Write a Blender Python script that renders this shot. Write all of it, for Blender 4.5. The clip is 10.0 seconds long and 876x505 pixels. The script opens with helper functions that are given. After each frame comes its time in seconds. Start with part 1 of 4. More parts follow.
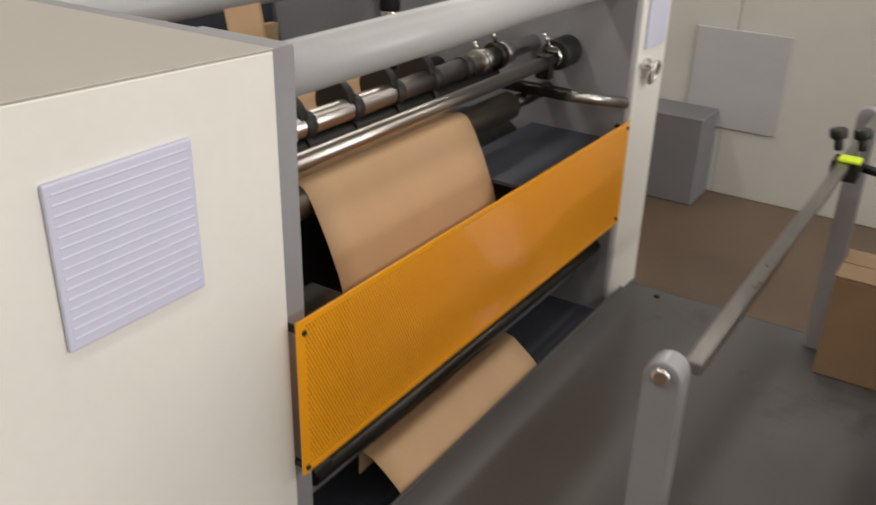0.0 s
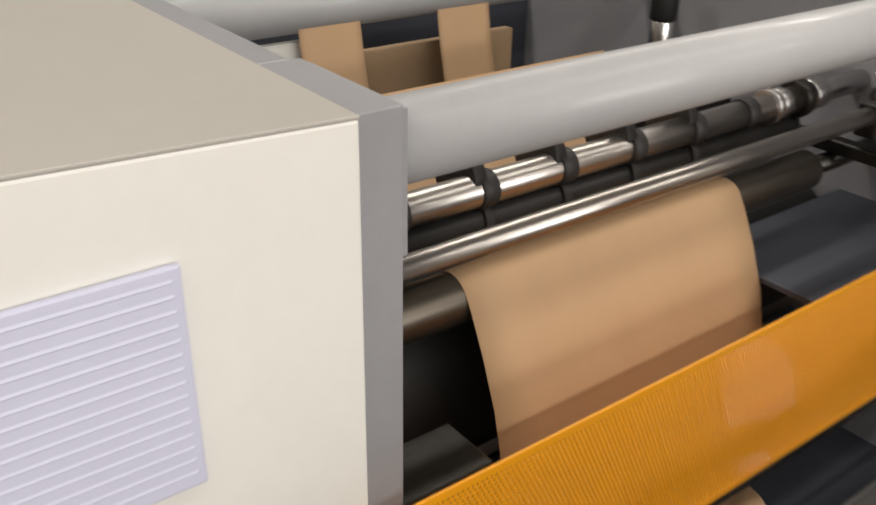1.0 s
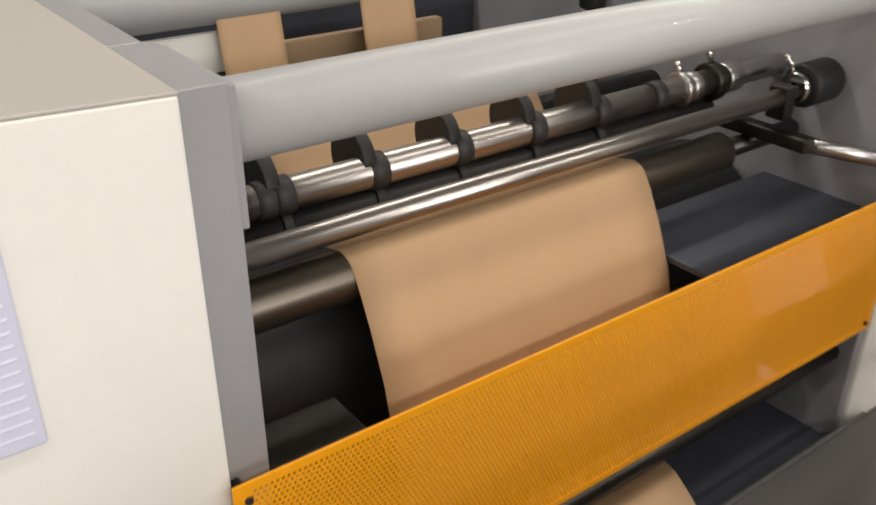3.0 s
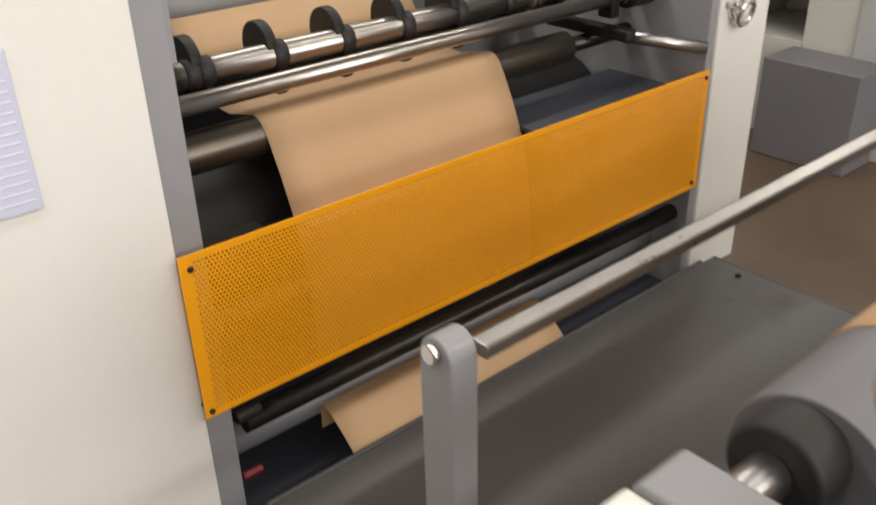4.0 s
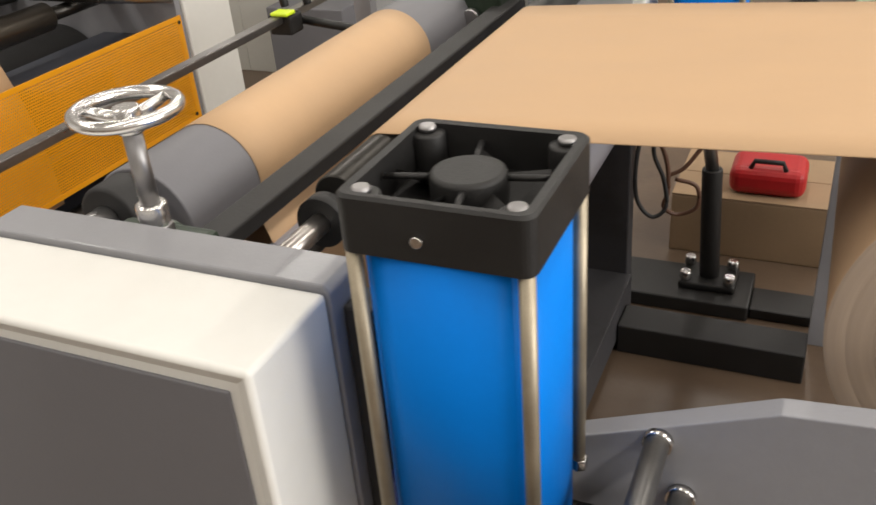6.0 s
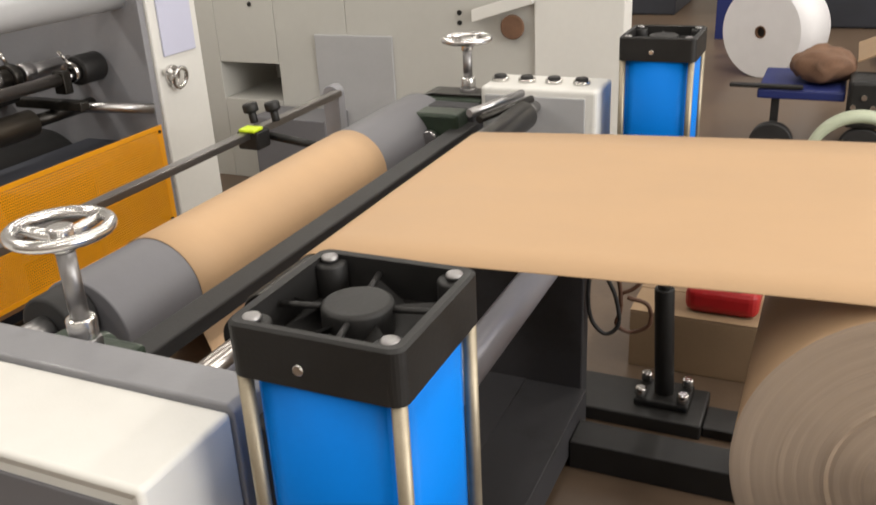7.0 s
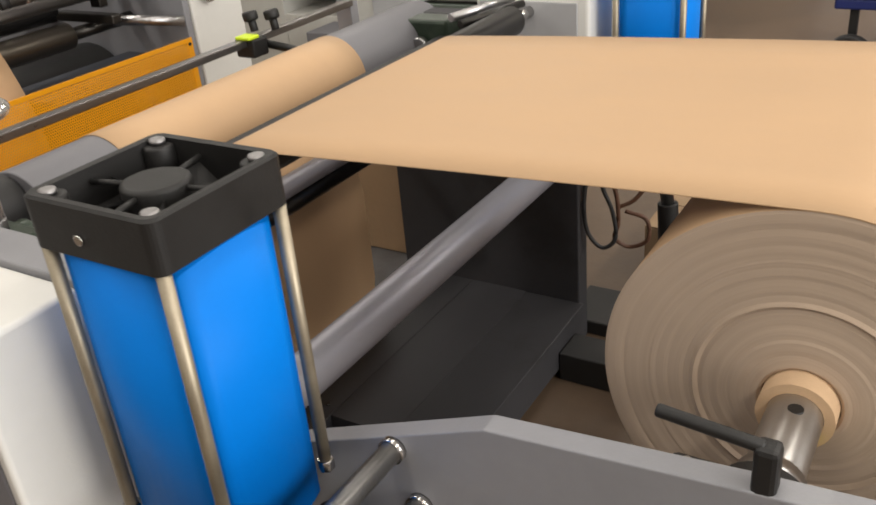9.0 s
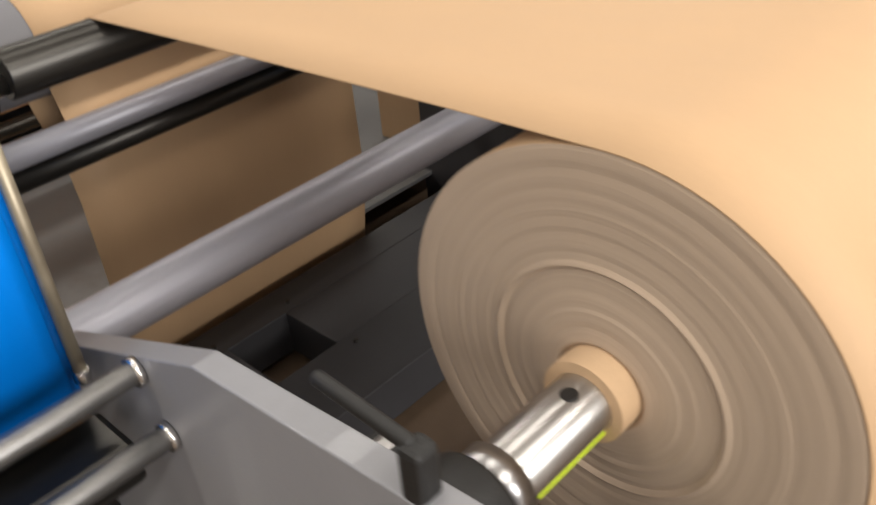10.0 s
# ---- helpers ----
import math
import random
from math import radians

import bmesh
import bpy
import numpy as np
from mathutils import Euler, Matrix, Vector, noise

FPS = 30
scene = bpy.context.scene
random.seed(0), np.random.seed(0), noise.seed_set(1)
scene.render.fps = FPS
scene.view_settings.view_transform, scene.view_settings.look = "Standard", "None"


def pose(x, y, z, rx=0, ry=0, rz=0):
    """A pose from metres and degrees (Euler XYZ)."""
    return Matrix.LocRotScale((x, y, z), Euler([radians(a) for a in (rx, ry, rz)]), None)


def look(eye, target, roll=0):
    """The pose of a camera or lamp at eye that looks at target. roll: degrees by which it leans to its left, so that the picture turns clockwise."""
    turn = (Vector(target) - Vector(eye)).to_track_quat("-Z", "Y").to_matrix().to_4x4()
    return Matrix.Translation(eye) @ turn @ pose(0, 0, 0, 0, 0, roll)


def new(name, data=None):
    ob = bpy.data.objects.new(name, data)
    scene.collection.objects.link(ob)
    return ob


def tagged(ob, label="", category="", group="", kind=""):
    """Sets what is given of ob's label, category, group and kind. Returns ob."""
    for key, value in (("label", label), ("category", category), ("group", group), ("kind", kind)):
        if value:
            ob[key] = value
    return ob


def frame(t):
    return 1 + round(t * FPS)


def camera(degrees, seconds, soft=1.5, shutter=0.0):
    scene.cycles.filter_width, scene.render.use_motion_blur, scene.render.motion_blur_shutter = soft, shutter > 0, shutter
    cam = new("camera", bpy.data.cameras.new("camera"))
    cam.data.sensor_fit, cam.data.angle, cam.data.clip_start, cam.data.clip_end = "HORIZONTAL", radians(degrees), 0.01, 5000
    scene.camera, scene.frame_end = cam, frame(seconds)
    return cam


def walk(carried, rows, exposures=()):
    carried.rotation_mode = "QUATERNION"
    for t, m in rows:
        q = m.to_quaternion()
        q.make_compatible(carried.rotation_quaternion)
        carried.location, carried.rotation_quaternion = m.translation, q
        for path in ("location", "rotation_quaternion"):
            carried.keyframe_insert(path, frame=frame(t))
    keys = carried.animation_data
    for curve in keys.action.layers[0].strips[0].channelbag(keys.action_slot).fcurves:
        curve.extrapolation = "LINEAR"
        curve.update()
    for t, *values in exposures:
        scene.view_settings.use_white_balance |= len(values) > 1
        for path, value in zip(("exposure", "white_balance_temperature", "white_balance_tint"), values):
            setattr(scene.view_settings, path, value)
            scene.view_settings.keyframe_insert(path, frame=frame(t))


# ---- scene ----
cam = camera(52.5, 10.0, soft=1.6, shutter=0.35)
PATH = [
    (0, (0.016, 0.185, 1.591), (-0.96, 1.701, 0.726), 1.6),
    (0.5, (-0.146, 0.507, 1.546), (-1.346, 1.861, 0.696), 1.0),
    (1, (-0.298, 0.822, 1.537), (-1.715, 1.893, 0.617), 1.1),
    (1.5, (-0.37, 1.127, 1.517), (-1.93, 1.983, 0.604), -0.7),
    (2, (-0.329, 1.242, 1.493), (-1.924, 2.033, 0.581), -3.4),
    (3.5, (0.08, 0.779, 1.545), (-1.265, 1.932, 0.618), 0.9),
    (4, (0.371, 0.714, 1.488), (-0.976, 1.848, 0.54), -1.5),
    (4.5, (0.534, 0.627, 1.478), (-0.74, 1.794, 0.47), -4.4),
    (5, (0.71, 0.491, 1.477), (-0.266, 1.893, 0.437), -4.0),
    (5.5, (0.883, 0.503, 1.464), (0.034, 2.013, 0.464), -4.5),
    (6, (1.02, 0.518, 1.46), (0.266, 2.082, 0.468), -4.9),
    (7.5, (1.211, 0.528, 1.518), (0.41, 2.214, 0.8), -1.9),
    (8, (1.35, 0.518, 1.504), (0.39, 2.109, 0.764), -3.9),
    (8.5, (1.43, 0.563, 1.491), (0.468, 2.106, 0.658), -5.9),
    (9, (1.429, 0.651, 1.444), (0.452, 2.134, 0.523), -5.4),
    (9.5, (1.496, 0.841, 1.417), (0.459, 2.222, 0.409), -6.3),
    (10, (1.672, 1.038, 1.348), (0.472, 2.204, 0.252), -5.5),
]
walk(cam, [(t, look(eye, target, roll)) for t, eye, target, roll in PATH],
     [(0.0, -0.28), (1.0, -0.14), (1.5, -0.14), (2.0, -0.03), (3.5, -0.03), (4.0, 0.0), (5.0, -0.08), (6.0, 0.0), (8.0, -0.04), (9.0, -0.05), (9.5, 0.04), (10.0, 0.10)])

# ---- light: an open hall door on the east side and rows of ceiling lamps ----
world = bpy.data.worlds.new("hall_air")
scene.world = world
world.use_nodes = True
world.node_tree.nodes["Background"].inputs[0].default_value = (0.9, 0.95, 1.0, 1)
world.node_tree.nodes["Background"].inputs[1].default_value = 0.12


def area_lamp(name, eye, target, sx, sy, power, colour):
    lamp = bpy.data.lights.new(name, "AREA")
    lamp.shape, lamp.size, lamp.size_y, lamp.energy, lamp.color = "RECTANGLE", sx, sy, power, colour
    ob = new(name, lamp)
    ob.matrix_world = look(eye, target)
    return ob


# the y 9.6 row is added at double power to brighten the far aisle
for lx, watts in ((-3.2, 84), (0.4, 40), (4.0, 104)):
    for ly, share in ((-2.4, 1.0), (1.6, 1.0), (5.6, 0.9), (9.6, 2.0)):
        area_lamp("ceiling_lamp", (lx, ly, 4.6), (lx, ly, 0), 0.36, 3.7, watts * share, (1.0, 0.95, 0.87))
area_lamp("hall_door_daylight", (7.3, 1.0, 2.6), (0, 1.4, 1.3), 5.0, 2.4, 380, (1.0, 0.97, 0.93))


# ---- materials ----
def nodes_of(mat):
    mat.use_nodes = True
    return mat.node_tree.nodes, mat.node_tree.links


def surface(name, colour, rough=0.5, metal=0.0, vary=0.12, scale=6.0, bump=0.0, bump_scale=120.0, stain=None,
            stain_at=0.62, stretch=(1, 1, 1), coat=0.0, rough_vary=0.12, gloss=0.5):
    """Principled surface whose colour wanders at two scales, with optional stains and fine relief."""
    mat = bpy.data.materials.new(name)
    nd, ln = nodes_of(mat)
    b = nd["Principled BSDF"]
    b.inputs["Metallic"].default_value = metal
    b.inputs["Coat Weight"].default_value = coat
    b.inputs["Specular IOR Level"].default_value = gloss
    tc = nd.new("ShaderNodeTexCoord")
    mp = nd.new("ShaderNodeMapping")
    mp.inputs["Scale"].default_value = stretch
    ln.new(tc.outputs["Object"], mp.inputs["Vector"])
    big = nd.new("ShaderNodeTexNoise")
    big.inputs["Scale"].default_value, big.inputs["Detail"].default_value = scale, 5
    fine = nd.new("ShaderNodeTexNoise")
    fine.inputs["Scale"].default_value, fine.inputs["Detail"].default_value = scale * 14, 4
    for n in (big, fine):
        ln.new(mp.outputs[0], n.inputs["Vector"])
    add = nd.new("ShaderNodeMath")
    add.operation = "MULTIPLY_ADD"
    add.inputs[1].default_value = 0.35
    ln.new(fine.outputs["Fac"], add.inputs[0])
    ln.new(big.outputs["Fac"], add.inputs[2])
    ramp = nd.new("ShaderNodeValToRGB")
    e = ramp.color_ramp.elements
    e[0].position, e[1].position = 0.42, 0.92
    e[0].color = (*[c * (1 - vary) for c in colour], 1)
    e[1].color = (*[min(1, c * (1 + vary)) for c in colour], 1)
    ln.new(add.outputs[0], ramp.inputs["Fac"])
    out = ramp.outputs["Color"]
    if stain:
        sn = nd.new("ShaderNodeTexNoise")
        sn.inputs["Scale"].default_value, sn.inputs["Detail"].default_value = scale * 0.6, 9
        sn.inputs["Roughness"].default_value = 0.7
        ln.new(mp.outputs[0], sn.inputs["Vector"])
        sr = nd.new("ShaderNodeValToRGB")
        sr.color_ramp.elements[0].position, sr.color_ramp.elements[1].position = stain_at, stain_at + 0.12
        ln.new(sn.outputs["Fac"], sr.inputs["Fac"])
        mix = nd.new("ShaderNodeMix")
        mix.data_type = "RGBA"
        mix.inputs["B"].default_value = (*stain, 1)
        ln.new(sr.outputs["Color"], mix.inputs["Factor"])
        ln.new(out, mix.inputs["A"])
        out = mix.outputs["Result"]
    ln.new(out, b.inputs["Base Color"])
    rr = nd.new("ShaderNodeMapRange")
    rr.inputs["From Min"].default_value, rr.inputs["From Max"].default_value = 0.3, 0.9
    rr.inputs["To Min"].default_value = max(0.02, rough - rough_vary / 2)
    rr.inputs["To Max"].default_value = min(1, rough + rough_vary / 2)
    ln.new(add.outputs[0], rr.inputs["Value"])
    ln.new(rr.outputs["Result"], b.inputs["Roughness"])
    if bump:
        bn = nd.new("ShaderNodeTexNoise")
        bn.inputs["Scale"].default_value, bn.inputs["Detail"].default_value = bump_scale, 4
        ln.new(mp.outputs[0], bn.inputs["Vector"])
        bp = nd.new("ShaderNodeBump")
        bp.inputs["Strength"].default_value, bp.inputs["Distance"].default_value = bump, 0.002
        ln.new(bn.outputs["Fac"], bp.inputs["Height"])
        ln.new(bp.outputs["Normal"], b.inputs["Normal"])
    return mat


WHITE = surface("cream_enamel", (0.745, 0.733, 0.695), 0.5, vary=0.035, scale=3, bump=0.08, bump_scale=260, coat=0.0,
                stain=(0.62, 0.58, 0.50), stain_at=0.70)
LID = surface("beige_grey_top", (0.43, 0.405, 0.37), 0.34, vary=0.05, scale=2, coat=0.1)
VENT = surface("pale_lilac_enamel", (0.575, 0.585, 0.73), 0.45, vary=0.03, scale=5)
GREY = surface("grey_enamel", (0.265, 0.265, 0.283), 0.42, vary=0.07, scale=4, bump=0.12, bump_scale=220, coat=0.1,
               stain=(0.16, 0.155, 0.15), stain_at=0.66)
# tray grey darkened to hold the shade between the machines, with stains
TRAYGREY = surface("shaded_stained_tray_enamel", (0.088, 0.086, 0.087), 0.55, vary=0.12, scale=3, bump=0.12, bump_scale=160,
                   stain=(0.055, 0.048, 0.042), stain_at=0.57)
GREYLIGHT = surface("light_grey_enamel", (0.42, 0.42, 0.43), 0.4, vary=0.05, scale=5, bump=0.06, coat=0.1)
DECK = surface("worn_dark_deck_steel", (0.027, 0.026, 0.029), 0.6, vary=0.25, scale=4, bump=0.15, bump_scale=120,
               stain=(0.018, 0.017, 0.017), stain_at=0.58)
INSET = surface("slate_panel", (0.158, 0.155, 0.168), 0.5, vary=0.06, scale=3, bump=0.1, bump_scale=200)
DARKPLATE = surface("dark_blue_grey_enamel", (0.042, 0.046, 0.060), 0.5, vary=0.12, scale=4, bump=0.1)
YELLOW = surface("amber_enamel", (0.88, 0.365, 0.005), 0.34, vary=0.05, scale=3, coat=0.25, bump=0.03)
BLUE = surface("bright_blue_anodised", (0.0, 0.175, 0.66), 0.42, vary=0.04, scale=8, gloss=0.12)
BLACK = surface("black_plastic", (0.0095, 0.0088, 0.0085), 0.52, vary=0.3, scale=20, bump=0.2, bump_scale=400)
RUBBER = surface("black_rubber", (0.017, 0.016, 0.016), 0.6, vary=0.3, scale=12, bump=0.15, bump_scale=200)
DARKSTEEL = surface("oiled_dark_steel", (0.05, 0.047, 0.043), 0.32, metal=0.85, vary=0.3, scale=10, stretch=(1, 0.2, 1))
BARSTEEL = surface("worn_bar_steel", (0.26, 0.245, 0.235), 0.30, metal=0.9, vary=0.2, scale=14, stretch=(1, 0.3, 1))
RODSTEEL = surface("ground_rod_steel", (0.46, 0.43, 0.405), 0.30, metal=1.0, vary=0.03, scale=12, rough_vary=0.0)
IDLER = surface("burnished_idler_steel", (0.115, 0.10, 0.082), 0.36, metal=0.9, vary=0.2, scale=10, stretch=(1, 0.1, 1))
CHROME = surface("polished_steel", (0.66, 0.64, 0.62), 0.2, metal=1.0, vary=0.04, scale=12, rough_vary=0.02)
STEEL = surface("brushed_steel", (0.46, 0.45, 0.45), 0.3, metal=1.0, vary=0.12, scale=16, stretch=(1, 0.2, 1))
SHAFT = surface("satin_shaft_steel", (0.50, 0.485, 0.47), 0.3, metal=1.0, vary=0.08, scale=18, rough_vary=0.08)
WHEEL = surface("plated_handwheel", (0.74, 0.73, 0.72), 0.25, metal=1.0, vary=0.04, scale=14, rough_vary=0.05)
SATIN = surface("satin_turned_steel", (0.34, 0.33, 0.33), 0.42, metal=1.0, vary=0.08, scale=20)
PEG = surface("dull_dark_peg_steel", (0.20, 0.195, 0.19), 0.36, metal=0.9, vary=0.15, scale=20)
ZINC = surface("zinc_plated_rod", (0.36, 0.31, 0.23), 0.45, metal=0.7, vary=0.15, scale=30)
LILACSTEEL = surface("dull_satin_roller", (0.40, 0.395, 0.44), 0.4, metal=0.3, vary=0.07, scale=8, stretch=(1, 0.2, 1))
KRAFT = surface("kraft_paper", (0.515, 0.334, 0.188), 0.62, vary=0.035, scale=5, bump=0.12, bump_scale=420, stretch=(1, 2.5, 1))
CORE = surface("cardboard_core", (0.60, 0.40, 0.235), 0.7, vary=0.07, scale=30, bump=0.15)
CARTON = surface("corrugated_carton", (0.30, 0.20, 0.115), 0.75, vary=0.1, scale=5, bump=0.15, stain=(0.3, 0.2, 0.12))
FLOORMAT = surface("dusty_brown_concrete", (0.118, 0.080, 0.053), 0.34, vary=0.25, scale=1.3, bump=0.2, bump_scale=60,
                   stain=(0.070, 0.048, 0.033), stain_at=0.56)
WALLMAT = surface("painted_hall_wall", (0.50, 0.48, 0.45), 0.8, vary=0.08, scale=0.8)
FARGREY = surface("far_grey_enamel", (0.53, 0.52, 0.485), 0.45, vary=0.04, scale=2)
FARBLUE = surface("deep_blue_enamel", (0.012, 0.022, 0.13), 0.5, vary=0.1, scale=3)
PAPERWHITE = surface("white_paper", (0.82, 0.81, 0.83), 0.7, vary=0.03, scale=8)
SAFETY = surface("lime_yellow_plastic", (0.62, 0.80, 0.02), 0.4, vary=0.05, scale=20)
DARKRED = surface("dark_red_fitting", (0.14, 0.008, 0.02), 0.4, vary=0.1, scale=30)
RED = surface("red_plastic", (0.42, 0.012, 0.014), 0.4, vary=0.1, scale=9)
BROWNCABLE = surface("brown_cable_rubber", (0.10, 0.045, 0.025), 0.5, vary=0.15, scale=20)
GREEN = surface("dark_green_oily_iron", (0.03, 0.045, 0.03), 0.35, metal=0.3, vary=0.3, scale=20, bump=0.2)
BROWN = surface("brown_cloth_bundle", (0.16, 0.085, 0.05), 0.85, vary=0.3, scale=9, bump=0.5, bump_scale=40)


def roll_end_material():
    """Edges of the wound sheets: fine rings about the roll's own axis, with a few stepped winds."""
    mat = bpy.data.materials.new("wound_kraft_edges")
    nd, ln = nodes_of(mat)
    b = nd["Principled BSDF"]
    b.inputs["Roughness"].default_value = 0.8
    tc = nd.new("ShaderNodeTexCoord")
    sep = nd.new("ShaderNodeSeparateXYZ")
    ln.new(tc.outputs["Object"], sep.inputs[0])
    com = nd.new("ShaderNodeCombineXYZ")
    ln.new(sep.outputs[0], com.inputs[0])
    ln.new(sep.outputs[2], com.inputs[1])
    warp = nd.new("ShaderNodeTexNoise")
    warp.inputs["Scale"].default_value = 5
    ln.new(com.outputs[0], warp.inputs["Vector"])
    length = nd.new("ShaderNodeVectorMath")
    length.operation = "LENGTH"
    ln.new(com.outputs[0], length.inputs[0])
    wob = nd.new("ShaderNodeMath")
    wob.operation = "MULTIPLY_ADD"
    wob.inputs[1].default_value = 0.012
    ln.new(warp.outputs["Fac"], wob.inputs[0])
    ln.new(length.outputs["Value"], wob.inputs[2])
    rings = nd.new("ShaderNodeTexNoise")
    rings.noise_dimensions = "1D"
    rings.inputs["Scale"].default_value, rings.inputs["Detail"].default_value = 130, 9
    ln.new(wob.outputs[0], rings.inputs["W"])
    rings.inputs["Roughness"].default_value = 0.72
    ramp = nd.new("ShaderNodeValToRGB")
    e = ramp.color_ramp.elements
    e[0].position, e[1].position = 0.25, 0.75
    e[0].color, e[1].color = (0.415, 0.315, 0.232, 1), (0.475, 0.362, 0.268, 1)
    ln.new(rings.outputs["Fac"], ramp.inputs["Fac"])
    ln.new(ramp.outputs["Color"], b.inputs["Base Color"])
    bp = nd.new("ShaderNodeBump")
    bp.inputs["Strength"].default_value, bp.inputs["Distance"].default_value = 0.11, 0.003
    ln.new(rings.outputs["Fac"], bp.inputs["Height"])
    ln.new(bp.outputs["Normal"], b.inputs["Normal"])
    return mat


ROLLEND = roll_end_material()

# ---- mesh helpers ----
BASE = {}


def thing(name, base, label, category, group="", kind=""):
    ob = new(name)
    ob.location = base
    ob.empty_display_size = 0.05
    BASE[ob] = Vector(base)
    return tagged(ob, label, category, group, kind)


def part(name, bm, mat, parent, label=""):
    base = BASE[parent]
    bmesh.ops.translate(bm, verts=bm.verts, vec=-base)
    me = bpy.data.meshes.new(name)
    bm.to_mesh(me)
    bm.free()
    me.materials.append(mat)
    ob = new(name, me)
    ob.parent = parent
    BASE[ob] = base
    if label:
        ob["label"] = label
    return ob


def whole(name, bm, mat, base, label, category, group="", kind=""):
    base = Vector(base)
    bmesh.ops.translate(bm, verts=bm.verts, vec=-base)
    me = bpy.data.meshes.new(name)
    bm.to_mesh(me)
    bm.free()
    me.materials.append(mat)
    ob = new(name, me)
    ob.location = base
    BASE[ob] = base
    return tagged(ob, label, category, group, kind)


def block(x0, x1, y0, y1, z0, z1, bevel=0.003, seg=2, bm=None):
    own = bmesh.new()
    bmesh.ops.create_cube(own, size=1, matrix=Matrix.Translation(((x0 + x1) / 2, (y0 + y1) / 2, (z0 + z1) / 2))
                          @ Matrix.Diagonal((abs(x1 - x0), abs(y1 - y0), abs(z1 - z0), 1)))
    if bevel:
        bmesh.ops.bevel(own, geom=own.edges[:], offset=bevel, segments=seg, affect="EDGES", profile=0.5)
    return join(bm, own)


def join(bm, own):
    if bm is None:
        return own
    me = bpy.data.meshes.new("tmp")
    own.to_mesh(me)
    own.free()
    bm.from_mesh(me)
    bpy.data.meshes.remove(me)
    return bm


def rod(a, b, r, n=28, bevel=0.0, r2=None, bm=None):
    a, b = Vector(a), Vector(b)
    own = bmesh.new()
    m = Matrix.Translation((a + b) / 2) @ (b - a).to_track_quat("Z", "Y").to_matrix().to_4x4()
    bmesh.ops.create_cone(own, cap_ends=True, segments=n, radius1=r, radius2=r if r2 is None else r2,
                          depth=(b - a).length, matrix=m)
    caps = [f for f in own.faces if len(f.verts) > 4]
    if bevel:
        edges = list({e for f in caps for e in f.edges})
        bmesh.ops.bevel(own, geom=edges, offset=bevel, segments=2, affect="EDGES", profile=0.5)
    for f in own.faces:
        f.smooth = len(f.verts) <= 4
    return join(bm, own)


def tube(a, b, r, inner, n=32, bm=None):
    """A pipe with a bore from a to b."""
    a, b = Vector(a), Vector(b)
    own = bmesh.new()
    m = (b - a).to_track_quat("Z", "Y").to_matrix()
    rings = []
    for p, q in ((a, r), (b, r), (b, inner), (a, inner)):
        rings.append([own.verts.new(p + m @ Vector((q * math.cos(k * math.tau / n), q * math.sin(k * math.tau / n), 0)))
                      for k in range(n)])
    for i in range(4):
        u, v = rings[i], rings[(i + 1) % 4]
        for k in range(n):
            f = own.faces.new((u[k], u[(k + 1) % n], v[(k + 1) % n], v[k]))
            f.smooth = i in (0, 2)
    return join(bm, own)


def prism_y(profile, y0, y1, bevel=0.0, bm=None):
    """A plate: a polygon in (x, z), thick from y0 to y1."""
    own = bmesh.new()
    low = [own.verts.new((x, y0, z)) for x, z in profile]
    f = own.faces.new(low)
    r = bmesh.ops.extrude_face_region(own, geom=[f])
    bmesh.ops.translate(own, verts=[v for v in r["geom"] if isinstance(v, bmesh.types.BMVert)], vec=(0, y1 - y0, 0))
    bmesh.ops.recalc_face_normals(own, faces=own.faces)
    if bevel:
        bmesh.ops.bevel(own, geom=own.edges[:], offset=bevel, segments=2, affect="EDGES", profile=0.5)
    return join(bm, own)


def prism_z(profile, z0, z1, bm=None, smooth=False):
    own = bmesh.new()
    low = [own.verts.new((x, y, z0)) for x, y in profile]
    f = own.faces.new(low)
    r = bmesh.ops.extrude_face_region(own, geom=[f])
    bmesh.ops.translate(own, verts=[v for v in r["geom"] if isinstance(v, bmesh.types.BMVert)], vec=(0, 0, z1 - z0))
    bmesh.ops.recalc_face_normals(own, faces=own.faces)
    for f in own.faces:
        f.smooth = smooth and len(f.verts) == 4
    return join(bm, own)


